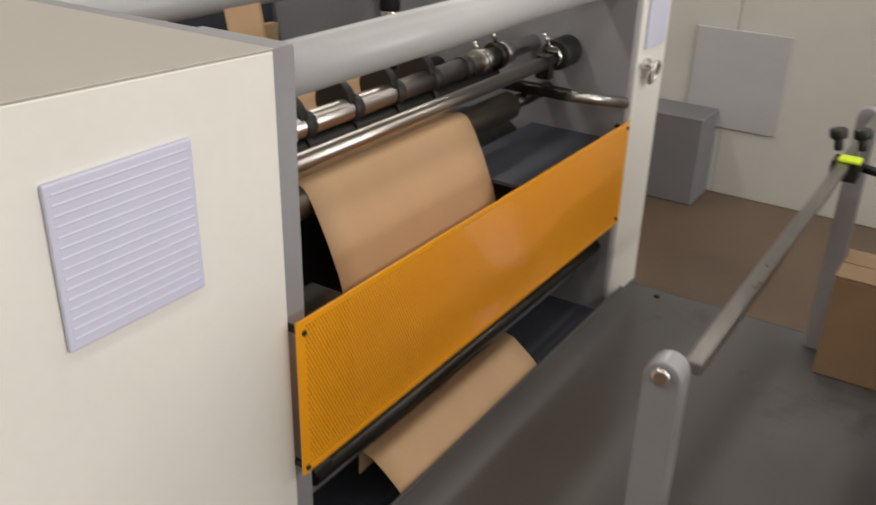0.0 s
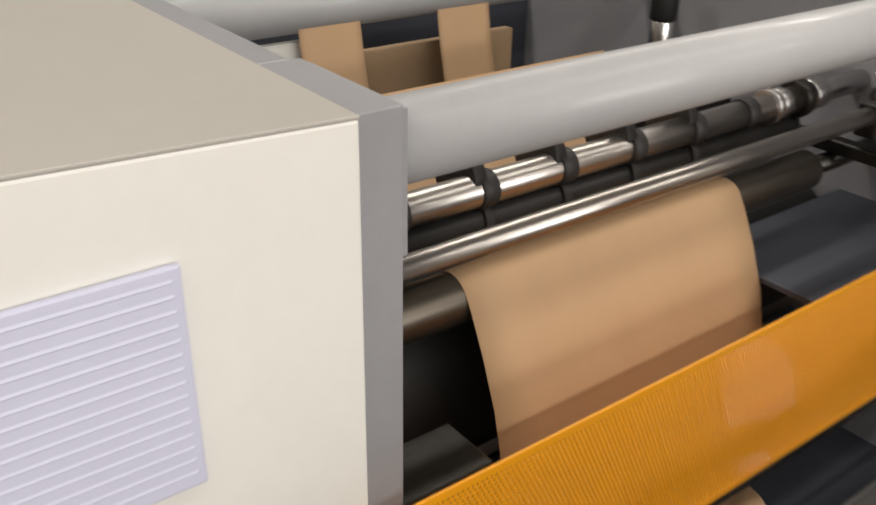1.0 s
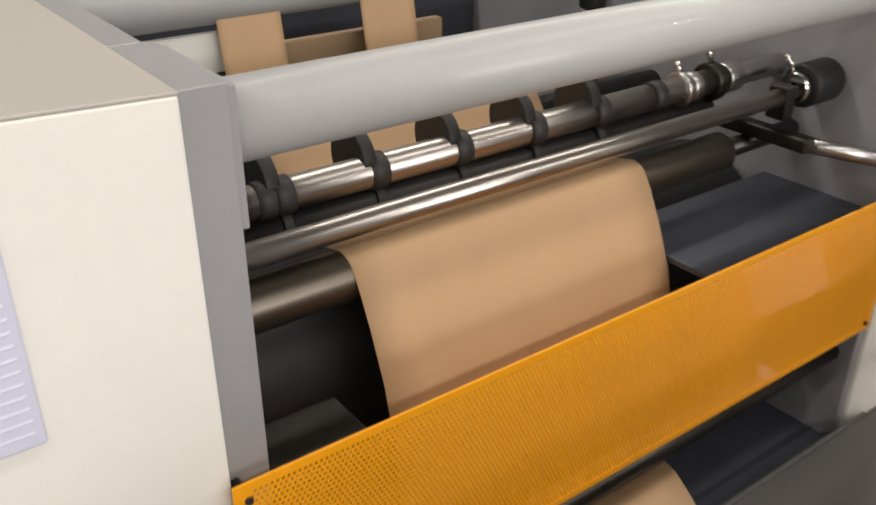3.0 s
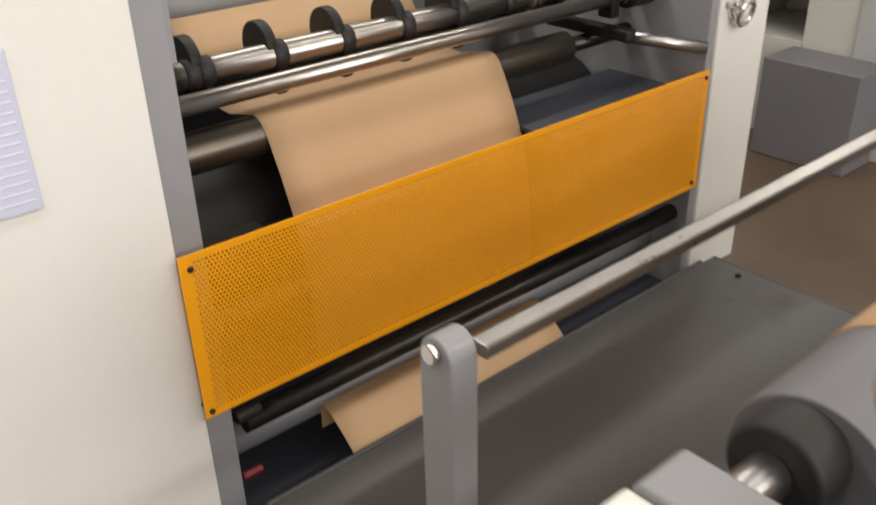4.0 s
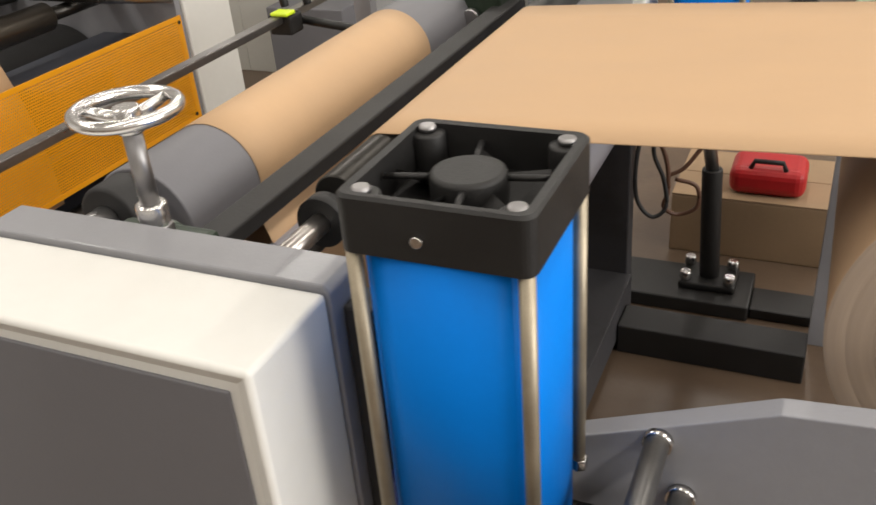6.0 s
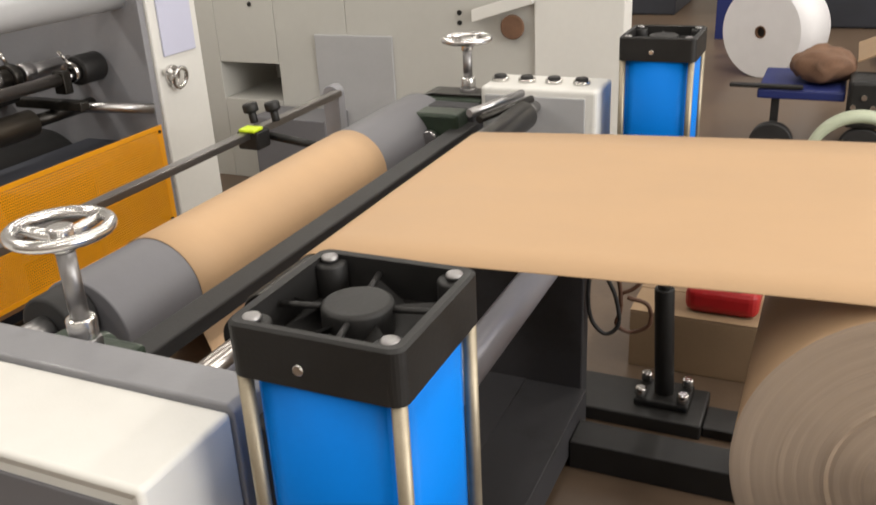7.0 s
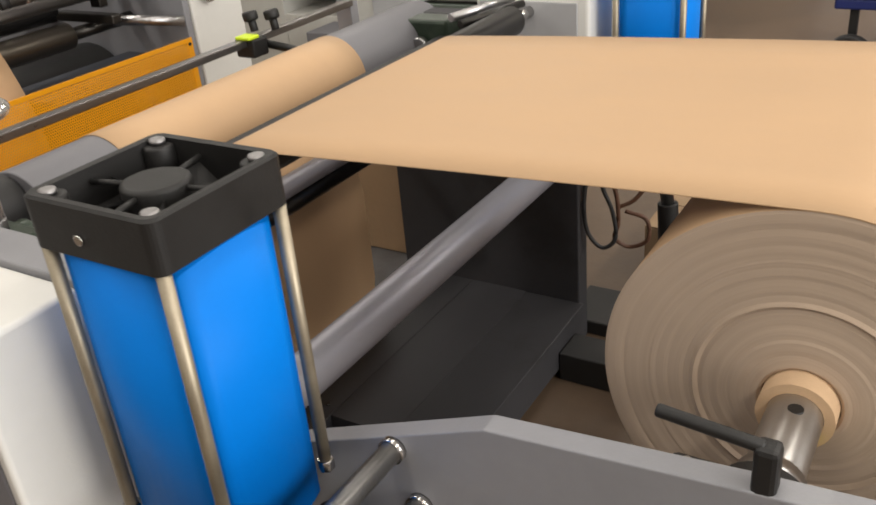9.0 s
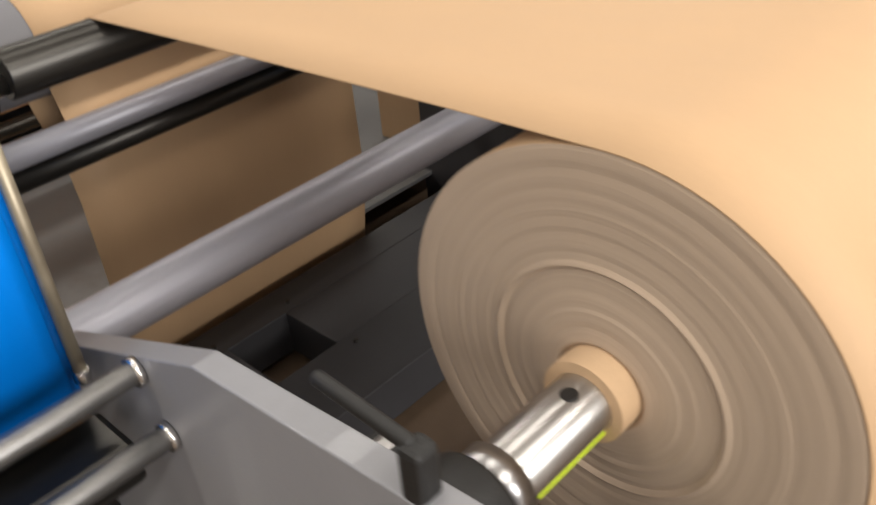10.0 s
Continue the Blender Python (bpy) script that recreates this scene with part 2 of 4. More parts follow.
def sheet(path, y0, y1, thick=0.0012, wave=0.0):
    """A paper web that follows a line of (x, z) places between y0 and y1."""
    own = bmesh.new()
    ny = 9
    pts = [Vector((x, 0, z)) for x, z in path]
    rows = []
    for i, p in enumerate(pts):
        d = (pts[min(i + 1, len(pts) - 1)] - pts[max(i - 1, 0)]).normalized()
        nrm = Vector((-d.z, 0, d.x))
        both = []
        for s in (0.5, -0.5):
            row = []
            for k in range(ny):
                y = y0 + (y1 - y0) * k / (ny - 1)
                w = wave * noise.noise((p.x * 2.2, y * 2.6, p.z * 2.2))
                q = p + nrm * (s * thick + w)
                row.append(own.verts.new((q.x, y, q.z)))
            both.append(row)
        rows.append(both)
    for i in range(len(rows) - 1):
        for s in (0, 1):
            for k in range(ny - 1):
                f = own.faces.new((rows[i][s][k], rows[i][s][k + 1], rows[i + 1][s][k + 1], rows[i + 1][s][k]))
                f.smooth = True
        for k in (0, ny - 1):
            own.faces.new((rows[i][0][k], rows[i][1][k], rows[i + 1][1][k], rows[i + 1][0][k]))
    bmesh.ops.recalc_face_normals(own, faces=own.faces)
    return own


def arc(cx, cz, r, a0, a1, n=14):
    return [(cx + r * math.cos(math.radians(a0 + (a1 - a0) * k / n)), cz + r * math.sin(math.radians(a0 + (a1 - a0) * k / n)))
            for k in range(n + 1)]


def path_tube(points, r, n=8, closed=False):
    """A round cable or ring along points."""
    own = bmesh.new()
    pts = [Vector(p) for p in points]
    rings = []
    for i, p in enumerate(pts):
        nxt = pts[(i + 1) % len(pts)] if closed else pts[min(i + 1, len(pts) - 1)]
        prv = pts[i - 1] if closed else pts[max(i - 1, 0)]
        m = (nxt - prv).to_track_quat("Z", "Y").to_matrix()
        rings.append([own.verts.new(p + m @ Vector((r * math.cos(k * math.tau / n), r * math.sin(k * math.tau / n), 0)))
                      for k in range(n)])
    count = len(rings) if closed else len(rings) - 1
    for i in range(count):
        u, v = rings[i], rings[(i + 1) % len(rings)]
        best = min(range(n), key=lambda s: (u[0].co - v[s].co).length) if closed and i == len(rings) - 1 else 0
        for k in range(n):
            f = own.faces.new((u[k], u[(k + 1) % n], v[(k + 1 + best) % n], v[(k + best) % n]))
            f.smooth = True
    if not closed:
        own.faces.new(rings[0])
        own.faces.new(rings[-1])
    bmesh.ops.recalc_face_normals(own, faces=own.faces)
    return own


def circle_pts(c, r, u, v, n=40):
    c, u, v = Vector(c), Vector(u), Vector(v)
    return [c + u * (r * math.cos(k * math.tau / n)) + v * (r * math.sin(k * math.tau / n)) for k in range(n)]


# ---- the hall ----
def setting(name, bm, mat, label):
    return whole(name, bm, mat, (0, 0, 0), label, name.split("_")[0], kind="structure")


HX0, HX1, HY0, HY1, HZ = -6.5, 7.5, -5.0, 15.0, 4.9
setting("floor", block(HX0, HX1, HY0, HY1, -0.2, 0.0, 0), FLOORMAT, "dusty brown concrete factory floor with worn stains")
setting("ceiling", block(HX0, HX1, HY0, HY1, HZ, HZ + 0.2, 0), WALLMAT, "plain pale factory hall ceiling")
setting("wall_west", block(HX0 - 0.2, HX0, HY0, HY1, 0, HZ, 0), WALLMAT, "plain grey painted factory hall wall")
setting("wall_south", block(HX0, HX1, HY0 - 0.2, HY0, 0, HZ, 0), WALLMAT, "plain grey painted factory hall wall")
setting("wall_north", block(HX0, HX1, HY1, HY1 + 0.2, 0, HZ, 0), WALLMAT, "plain grey painted far hall wall")
east = block(HX1, HX1 + 0.2, HY0, -1.6, 0, HZ, 0)
east = block(HX1, HX1 + 0.2, 3.6, HY1, 0, HZ, 0, bm=east)
east = block(HX1, HX1 + 0.2, -1.6, 3.6, 3.9, HZ, 0, bm=east)
setting("wall_east", east, WALLMAT, "grey hall wall with a wide open doorway")

# ---- printing machine ----
PX = -1.01           # front face
PY0, PY1 = 1.263, 1.333   # operator-side plate
FY0, FY1 = 2.875, 3.155    # far-side post
PTOP = 1.255
press = thing("printing_machine", (-1.6, 2.0, 0), "cream and grey paper printing machine with rollers and amber guard", "machine")
cab = block(-2.6, PX, 0.42, PY0 - 0.002, 0.02, PTOP - 0.004, 0.004)
for v in cab.verts:
    if v.co.z > 1.0:
        v.co.z += 0.030 * (PY0 - v.co.y) / 0.84
part("side_cabinet", cab, WHITE, press, "cream enamelled sheet steel cabinet")
# thin sheet that makes the cabinet top greyer and darker than its sides
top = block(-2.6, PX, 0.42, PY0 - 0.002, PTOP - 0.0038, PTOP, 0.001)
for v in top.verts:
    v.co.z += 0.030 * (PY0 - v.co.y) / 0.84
part("cabinet_lid", top, LID, press, "dull beige-grey sheet on the cabinet top")
plate = prism_y([(-1.2402, 0.0), (-1.2402, 1.252), (-2.6, 1.252), (-2.6, 0.0)], PY0, PY1 - 0.026, 0.002)
plate = prism_y([(PX - 0.012, 0.0), (PX - 0.012, 1.252), (-1.24, 1.252), (-1.24, 0.0)], PY0, PY1 - 0.012, 0.002, bm=plate)
plate = prism_y([(PX - 0.020, 1.07), (PX - 0.020, 1.246), (-1.235, 1.246), (-1.235, 1.07)], PY1 - 0.0118, PY1, 0.002, bm=plate)
part("side_plate", plate, GREY, press, "thick grey painted side plate")
# louvred vent on the cabinet
vent = part("vent", block(PX + 0.001, PX + 0.010, 0.806, 1.062, 0.900, 1.155, 0.003), VENT, press, "pale lilac louvred vent plate")
for k in range(15):
    z = 0.915 + k * 0.0158
    lou = prism_y([(PX + 0.0085, z), (PX + 0.0110, z + 0.003), (PX + 0.0085, z + 0.0110)], 0.816, 1.052, 0)
    part("louvre", lou, VENT, vent)
# far-side post
post = prism_y([(PX + 0.015, 0.05), (PX + 0.015, 1.42), (-2.6, 1.42), (-2.6, 0.0), (PX - 0.04, 0.0)], FY0 + 0.03, FY1, 0.006)
part("far_post", post, WHITE, press, "cream enamelled far side cover")
inner = prism_y([(PX + 0.005, 0.05), (PX + 0.005, 1.40), (-2.6, 1.40), (-2.6, 0.0), (PX - 0.04, 0.0)], FY0, FY0 + 0.028, 0.003)
part("far_plate", inner, GREY, press, "grey painted far side plate")
vent2 = part("vent", block(PX + 0.016, PX + 0.024, 2.945, 3.115, 0.96, 1.20, 0.003), VENT, press, "pale lilac cover plate")
latch = part("latch", rod((PX + 0.01, 2.97, 0.895), (PX + 0.03, 2.97, 0.895), 0.034, 24, 0.003), CHROME, press, "chrome ring latch")
part("ring", path_tube(circle_pts((PX + 0.045, 2.98, 0.883), 0.034, (0, 1, 0), (0.25, 0, 1), 28), 0.008, 8, True), CHROME, latch)
part("latch_bolt", rod((PX + 0.02, 2.935, 0.910), (PX + 0.06, 2.92, 0.920), 0.011, 14, 0.003), CHROME, latch)
# cross tubes
part("cross_tube", rod((-1.10, PY1, 1.180), (-1.10, FY0, 1.180), 0.052, 40), GREYLIGHT, press, "satin light grey cross tube")
part("cross_tube", rod((-2.02, PY1 - 0.02, 1.125), (-2.02, FY0, 1.125), 0.055, 40), GREYLIGHT, press, "satin light grey cross tube")
# slitting shaft with collars
SX, SZ = -1.355, 0.945
shaft = part("collar_shaft", rod((SX, PY1 + 0.04, SZ), (SX, 2.62, SZ), 0.029, 28), RODSTEEL, press, "polished steel shaft")
for y in (1.497, 1.527, 1.709, 1.891, 2.073, 2.25, 2.424):
    col = tube((SX, y - 0.017, SZ), (SX, y + 0.017, SZ), 0.0330, 0.0288, 32)
    part("collar", col, RUBBER, shaft, "black rubber collar")
for y in (1.709, 1.891, 2.073, 2.25, 1.527):
    part("disc", rod((SX - 0.036, y - 0.030, SZ + 0.016), (SX - 0.036, y - 0.004, SZ + 0.016), 0.058, 40, 0.003), BLACK, shaft, "black pressing wheel")
for y0, y1, r in ((1.335, 1.36, 0.030), (1.36, 1.40, 0.038), (1.40, 1.425, 0.042), (1.43, 1.45, 0.046)):
    part("bearing", rod((SX, y0, SZ), (SX, y1, SZ), r, 32, 0.003), DARKSTEEL, shaft, "oiled steel bearing ring")
for y0, y1, r in ((2.50, 2.515, 0.040), (2.53, 2.56, 0.034), (2.60, 2.63, 0.044), (2.65, 2.70, 0.036), (2.70, 2.873, 0.026)):
    part("coupling", rod((SX, y0, SZ), (SX, y1, SZ), r, 32, 0.004), DARKSTEEL if r > 0.04 else STEEL, shaft)
part("set_screw", rod((SX, 2.615, SZ + 0.04), (SX - 0.01, 2.60, SZ + 0.085), 0.007, 12), CHROME, shaft)
part("set_screw", rod((SX, 2.51, SZ + 0.03), (SX - 0.01, 2.50, SZ + 0.065), 0.007, 12), CHROME, shaft)
# bright guide rod with its black holder
RX, RZ = -1.222, 0.928
guide = part("guide_rod", rod((RX, PY1 + 0.03, RZ), (RX, 2.70, RZ), 0.020, 28), RODSTEEL, press, "bright polished guide rod")
part("rod_holder", block(RX - 0.03, RX + 0.026, PY1 + 0.008, PY1 + 0.045, RZ - 0.085, RZ + 0.022, 0.004), BLACK, guide, "black clamp block")
part("rod_holder", block(RX - 0.026, RX + 0.024, 2.685, 2.72, RZ - 0.05, RZ + 0.026, 0.004), DARKSTEEL, guide)
part("rod_stop", rod((RX, 2.72, RZ), (RX, 2.765, RZ), 0.014, 16), STEEL, guide)
part("end_knob", rod((RX, 2.765, RZ + 0.012), (RX, 2.868, RZ + 0.012), 0.050, 36, 0.006), BLACK, guide, "black round end knob")
part("clamp_collar", tube((RX, 2.735, RZ + 0.012), (RX, 2.7645, RZ + 0.012), 0.034, 0.0145, 28), CHROME, guide)
part("clamp_screw", rod((RX - 0.01, 2.75, RZ + 0.044), (RX - 0.03, 2.735, RZ + 0.085), 0.006, 10), CHROME, guide)
# black shaft and rings added under the collars to darken the gap there
counter = part("gap_shaft", rod((SX - 0.008, PY1 + 0.03, 0.886), (SX - 0.008, 2.62, 0.886), 0.026, 28), BLACK, press, "black shaft added to darken the gap")
for y in (1.527, 1.709, 1.891, 2.073, 2.25):
    part("gap_ring", rod((SX - 0.008, y - 0.004, 0.886), (SX - 0.008, y + 0.014, 0.886), 0.034, 28, 0.002), RUBBER, counter)
# idler under the web
IX, IZ, IR = -1.29, 0.80, 0.045
idl = part("idler_roller", rod((IX, PY1 + 0.075, IZ), (IX, 2.60, IZ), IR, 40, 0.003), IDLER, press, "dark oiled idler roller")
part("journal", rod((IX, PY1 + 0.0, IZ), (IX, PY1 + 0.075, IZ), 0.022, 20), DARKSTEEL, idl)
part("journal", rod((IX, 2.60, IZ), (IX, FY0, IZ), 0.022, 20), DARKSTEEL, idl)
# black drum added to fill the dark void behind the guard; dark tie plates inside
part("void_drum", rod((-1.52, PY1 + 0.03, 0.50), (-1.52, FY0 - 0.03, 0.50), 0.20, 56, 0.004), BLACK, press, "black rubber drum filling the dark void")
part("tie_plate", block(-1.34, -1.03, 2.31, FY0 - 0.002, 0.655, 0.67, 0.003), DARKPLATE, press, "dark blue-grey tie plate")
part("back_plate", block(-2.56, -2.54, PY1, FY0, 0.1, 1.0, 0.003), DARKPLATE, press)
part("ink_tray", block(-1.16, -1.05, PY1 + 0.002, 1.50, 0.655, 0.675, 0.004), DARKSTEEL, press, "oily steel ink tray end")
part("support_bar", rod((-1.17, 2.70, 0.835), (-1.0, FY0 - 0.01, 0.80), 0.018, 16), STEEL, press)
part("arm", block(-1.42, -1.12, 2.66, 2.70, 0.83, 0.862, 0.005), DARKSTEEL, press)
# low rollers
part("low_roller", rod((-1.065, PY1 + 0.03, 0.27), (-1.065, FY0, 0.27), 0.026, 28), DARKSTEEL, press, "dark low roller")
part("low_roller", rod((-1.16, PY1 + 0.03, 0.155), (-1.16, FY0, 0.155), 0.036, 28), LILACSTEEL, press)
part("air_fitting", rod((-1.05, PY1 + 0.002, 0.14), (-1.05, PY1 + 0.05, 0.14), 0.010, 14, 0.002), DARKRED, press, "small red air fitting")
part("hose_elbow", rod((-1.04, PY1 + 0.002, 0.31), (-1.04, PY1 + 0.06, 0.31), 0.016, 14, 0.002), BLACK, press)
# added dark sheet stands in for the shade under the machine
part("dark_floor_sheet", block(-1.384, -1.0, PY1, FY0, 0.004, 0.024, 0.003), DARKPLATE, press, "dark sheet added over the floor as shade")
part("low_back_plate", block(-1.40, -1.385, PY1, FY0, 0.02, 0.30, 0.002), DARKPLATE, press)

# amber guard: perforated sheet held by four screws
def perforated(y0, y1, z0, z1, x, pitch, hole):
    own = bmesh.new()
    ny, nz = int((y1 - y0) / pitch), int((z1 - z0) / pitch)
    py, pz = (y1 - y0) / ny, (z1 - z0) / nz
    for j in range(nz):
        shift = py / 2 if j % 2 else 0
        za = z0 + j * pz
        for i in range(ny - (1 if j % 2 else 0)):
            ya = y0 + i * py + shift
            cy, cz = ya + py / 2, za + pz / 2
            corner = [own.verts.new((x, cy + sy * py / 2, cz + sz * pz / 2)) for sy, sz in ((-1, -1), (1, -1), (1, 1), (-1, 1))]
            ring = [own.verts.new((x, cy + hole * math.cos(a), cz + hole * math.sin(a)))
                    for a in [math.radians(-112.5 + 45 * k) for k in range(8)]]
            for s in range(4):
                a, b = ring[(2 * s) % 8], ring[(2 * s + 1) % 8]
                own.faces.new((corner[s], corner[(s + 1) % 4], b, a))
                own.faces.new((corner[(s + 1) % 4], ring[(2 * s + 2) % 8], b))
        if j % 2:
            for ya, yb in ((y0, y0 + py / 2), (y1 - py / 2, y1)):
                own.faces.new([own.verts.new(p) for p in ((x, ya, za), (x, yb, za), (x, yb, za + pz), (x, ya, za + pz))])
    return own


GX, GY0, GY1, GZ0, GZ1 = -0.982, 1.250, 2.862, 0.388, 0.745
guard = thing("guard_panel", (GX, 2.05, GZ0), "amber painted perforated steel guard panel screwed across the machine", "guard")
mesh_bm = perforated(GY0 + 0.022, GY1 - 0.022, GZ0 + 0.014, GZ1 - 0.014, GX, 0.0082, 0.0027)
sheet_ob = part("perforated_sheet", mesh_bm, YELLOW, guard)
solid = sheet_ob.modifiers.new("thickness", "SOLIDIFY")
solid.thickness, solid.offset = 0.002, 0
rim = block(GX - 0.002, GX + 0.002, GY0, GY1, GZ0, GZ0 + 0.0142, 0)
rim = block(GX - 0.002, GX + 0.002, GY0, GY1, GZ1 - 0.0142, GZ1, 0, bm=rim)
rim = block(GX - 0.0018, GX + 0.0018, GY0, GY0 + 0.0222, GZ0 + 0.0142, GZ1 - 0.0142, 0, bm=rim)
rim = block(GX - 0.0018, GX + 0.0018, GY1 - 0.0222, GY1, GZ0 + 0.0142, GZ1 - 0.0142, 0, bm=rim)
part("rim", rim, YELLOW, guard)
for y, z in ((1.270, 0.717), (2.847, 0.724), (1.264, 0.402), (2.837, 0.408)):
    part("screw", rod((GX, y, z), (GX + 0.006, y, z), 0.006, 12, 0.001), BLACK, guard)
    part("standoff", rod((PX - 0.012, y, z), (GX - 0.0025, y, z), 0.008, 10), DARKSTEEL, guard)

# ---- paper web through the printing machine ----
WY0, WY1 = 1.599, 2.306
up = [(-1.66, 1.03), (-1.62, 0.95), (-1.56, 0.87), (-1.48, 0.825), (-1.40, 0.822)]
up += arc(IX, IZ, IR + 0.002, 112, 42, 8) + [(-1.235, 0.80), (-1.20, 0.73), (-1.165, 0.645), (-1.14, 0.55), (-1.125, 0.42), (-1.12, 0.30)]
whole("paper_web", sheet(up, WY0, WY1), KRAFT, (-1.3, 1.9, 0.6), "brown kraft paper web running down over the idler roller", "paper")
whole("paper_web", sheet([(-1.094, 0.12), (-1.092, 0.18), (-1.082, 0.196), (-1.05, 0.188), (-1.01, 0.160), (-0.975, 0.132), (-0.962, 0.116), (-0.959, 0.09)], 1.572, 2.282), KRAFT, (-1.1, 1.9, 0.12),
      "brown kraft paper web passing low under the guard", "paper")

# paper ribbons and the pale cross bar seen between the upper tubes
for y0, y1 in ((1.712, 1.866), (2.078, 2.232)):
    whole("paper_ribbon", sheet([(-1.985, 1.11), (-1.965, 1.0), (-1.935, 0.88), (-1.90, 0.78)], y0, y1), KRAFT, (-1.95, y0, 0.8),
          "narrow brown kraft ribbon hanging behind the cross tube", "paper", "ribbons between the tubes")
part("cross_bar", block(-2.025, -2.005, PY1 + 0.09, 1.80, 0.965, 1.055, 0.003), WHITE, press, "cream painted cross bar")
# second bar is a darker brown plate filling the space between the ribbons
part("cross_bar", block(-2.06, -2.03, 1.78, 2.36, 0.86, 1.0, 0.003), CARTON, press, "brown plate behind the ribbons")
part("air_cylinder", rod((-1.85, 2.73, 0.80), (-1.85, 2.73, 1.01), 0.032, 28, 0.003), CHROME, press, "short chrome air cylinder")
part("cylinder_cap", rod((-1.85, 2.73, 1.011), (-1.85, 2.73, 1.11), 0.036, 28, 0.004), BLACK, press)
part("lower_cross_roller", rod((-1.74, PY1, 0.80), (-1.74, FY0, 0.80), 0.04, 32), DARKSTEEL, press)

# ---- grey base tray between the machine and the unwinder ----
tray = thing("base_tray", (-0.4, 2.1, 0.0), "grey painted steel base tray with bolts on the floor", "tray")
part("tray_top", block(-0.945, 0.03, 1.247, 2.95, 0.118, 0.130, 0.002), TRAYGREY, tray)
part("tray_lip", block(-0.957, -0.9455, 1.336, 2.90, 0.06, 0.134, 0.003), TRAYGREY, tray)
part("tray_side", block(-0.99, 0.03, 1.236, 1.2465, 0.0, 0.130, 0.002), TRAYGREY, tray)
part("tray_side", block(-0.945, 0.03, 2.951, 2.962, 0.0, 0.130, 0.002), TRAYGREY, tray)
for x, y in ((-0.875, 1.293), (-0.48, 1.305), (-0.2, 1.31), (-0.82, 2.90), (-0.3, 2.90)):
    part("bolt", rod((x, y, 0.130), (x, y, 0.139), 0.009, 6, 0.001), DARKSTEEL, tray)
base = thing("base_plate", (0.6, 2.0, 0.0), "dark slate steel base plate with a square cut-out", "plate")
for x0, x1, y0, y1 in ((0.14, 0.235, 1.38, 2.66), (0.2352, 0.412, 1.38, 1.765),
                       (0.2352, 0.412, 1.93, 2.66), (0.4122, 0.590, 1.38, 2.638)):
    part("deck_plate", block(x0, x1, y0, y1, 0.03, 0.14, 0.002), DECK, base)
part("cross_beam", block(0.592, 1.06, 2.46, 2.57, 0.0, 0.085, 0.004), BLACK, base, "black painted cross beam")
for x, y in ((0.205, 1.96), (0.442, 1.96), (0.205, 1.75), (0.442, 1.75)):
    part("screw", rod((x, y, 0.14), (x, y, 0.145), 0.006, 10), DARKSTEEL, base)

# ---- sensor bar on two posts ----
sensor = thing("sensor_bar", (-0.29, 1.28, 0.13), "dark square bar on grey posts with a lime sensor clamp", "bar")
BX, BZ = -0.262, 0.892
pst = prism_y([(-0.318, 0.131), (-0.318, 0.885)] + arc(-0.290, 0.885, 0.028, 180, 0, 12) + [(-0.262, 0.131)], 1.262, 1.305, 0.003)
post_a = part("post", pst, GREY, sensor, "grey flat steel post with rounded head")
part("bolt", rod((-0.29, 1.250, 0.893), (-0.29, 1.262, 0.893), 0.014, 20, 0.003), CHROME, post_a, "chrome bolt head")
pst = prism_y([(-0.318, 0.131), (-0.318, 0.885)] + arc(-0.290, 0.885, 0.028, 180, 0, 12) + [(-0.262, 0.131)], 2.86, 2.90, 0.003)
part("post", pst, GREY, sensor)
part("bar", block(BX - 0.014, BX + 0.014, 1.305, 2.86, BZ - 0.010, BZ + 0.010, 0.003), BARSTEEL, sensor, "worn dark steel square bar")
clamp = part("clamp", block(BX - 0.03, BX + 0.035, 2.375, 2.435, BZ - 0.040, BZ + 0.0102, 0.006), BLACK, sensor, "black plastic clamp")
part("sensor_head", block(BX - 0.014, BX + 0.036, 2.362, 2.405, BZ + 0.0105, BZ + 0.020, 0.004), SAFETY, clamp, "lime yellow sensor head")
for dx, dy in ((-0.03, 0.075), (0.02, 0.105)):
    part("knob", rod((BX + dx, 2.385 + dy, BZ + 0.01), (BX + dx - 0.005, 2.385 + dy, BZ + 0.038), 0.011, 14, 0.002), BLACK, clamp)
    part("knob", rod((BX + dx - 0.005, 2.385 + dy, BZ + 0.038), (BX + dx - 0.010, 2.385 + dy, BZ + 0.064), 0.021, 18, 0.006), BLACK, clamp, "black clamping knob")
part("arm", rod((BX + 0.02, 2.44, BZ - 0.015), (BX + 0.26, 2.46, BZ - 0.05), 0.011, 12), BLACK, clamp, "thin black sensor arm")

# ---- unwinder: covers, plates, rollers ----
unw = thing("unwinder", (0.5, 2.0, 0.0), "cream and grey paper unwinder with rollers and side plates", "machine")
cv = bmesh.new()
bmesh.ops.create_cube(cv, size=1, matrix=Matrix.Translation((0.2975, 1.1205, 0.4795)) @ Matrix.Diagonal((0.519, 0.149, 0.959, 1)))
bmesh.ops.bevel(cv, geom=cv.edges[:], offset=0.007, segments=3, affect="EDGES", profile=0.5)
for f in cv.faces:
    f.smooth = f.calc_area() < 0.02
cv.faces.ensure_lookup_table()
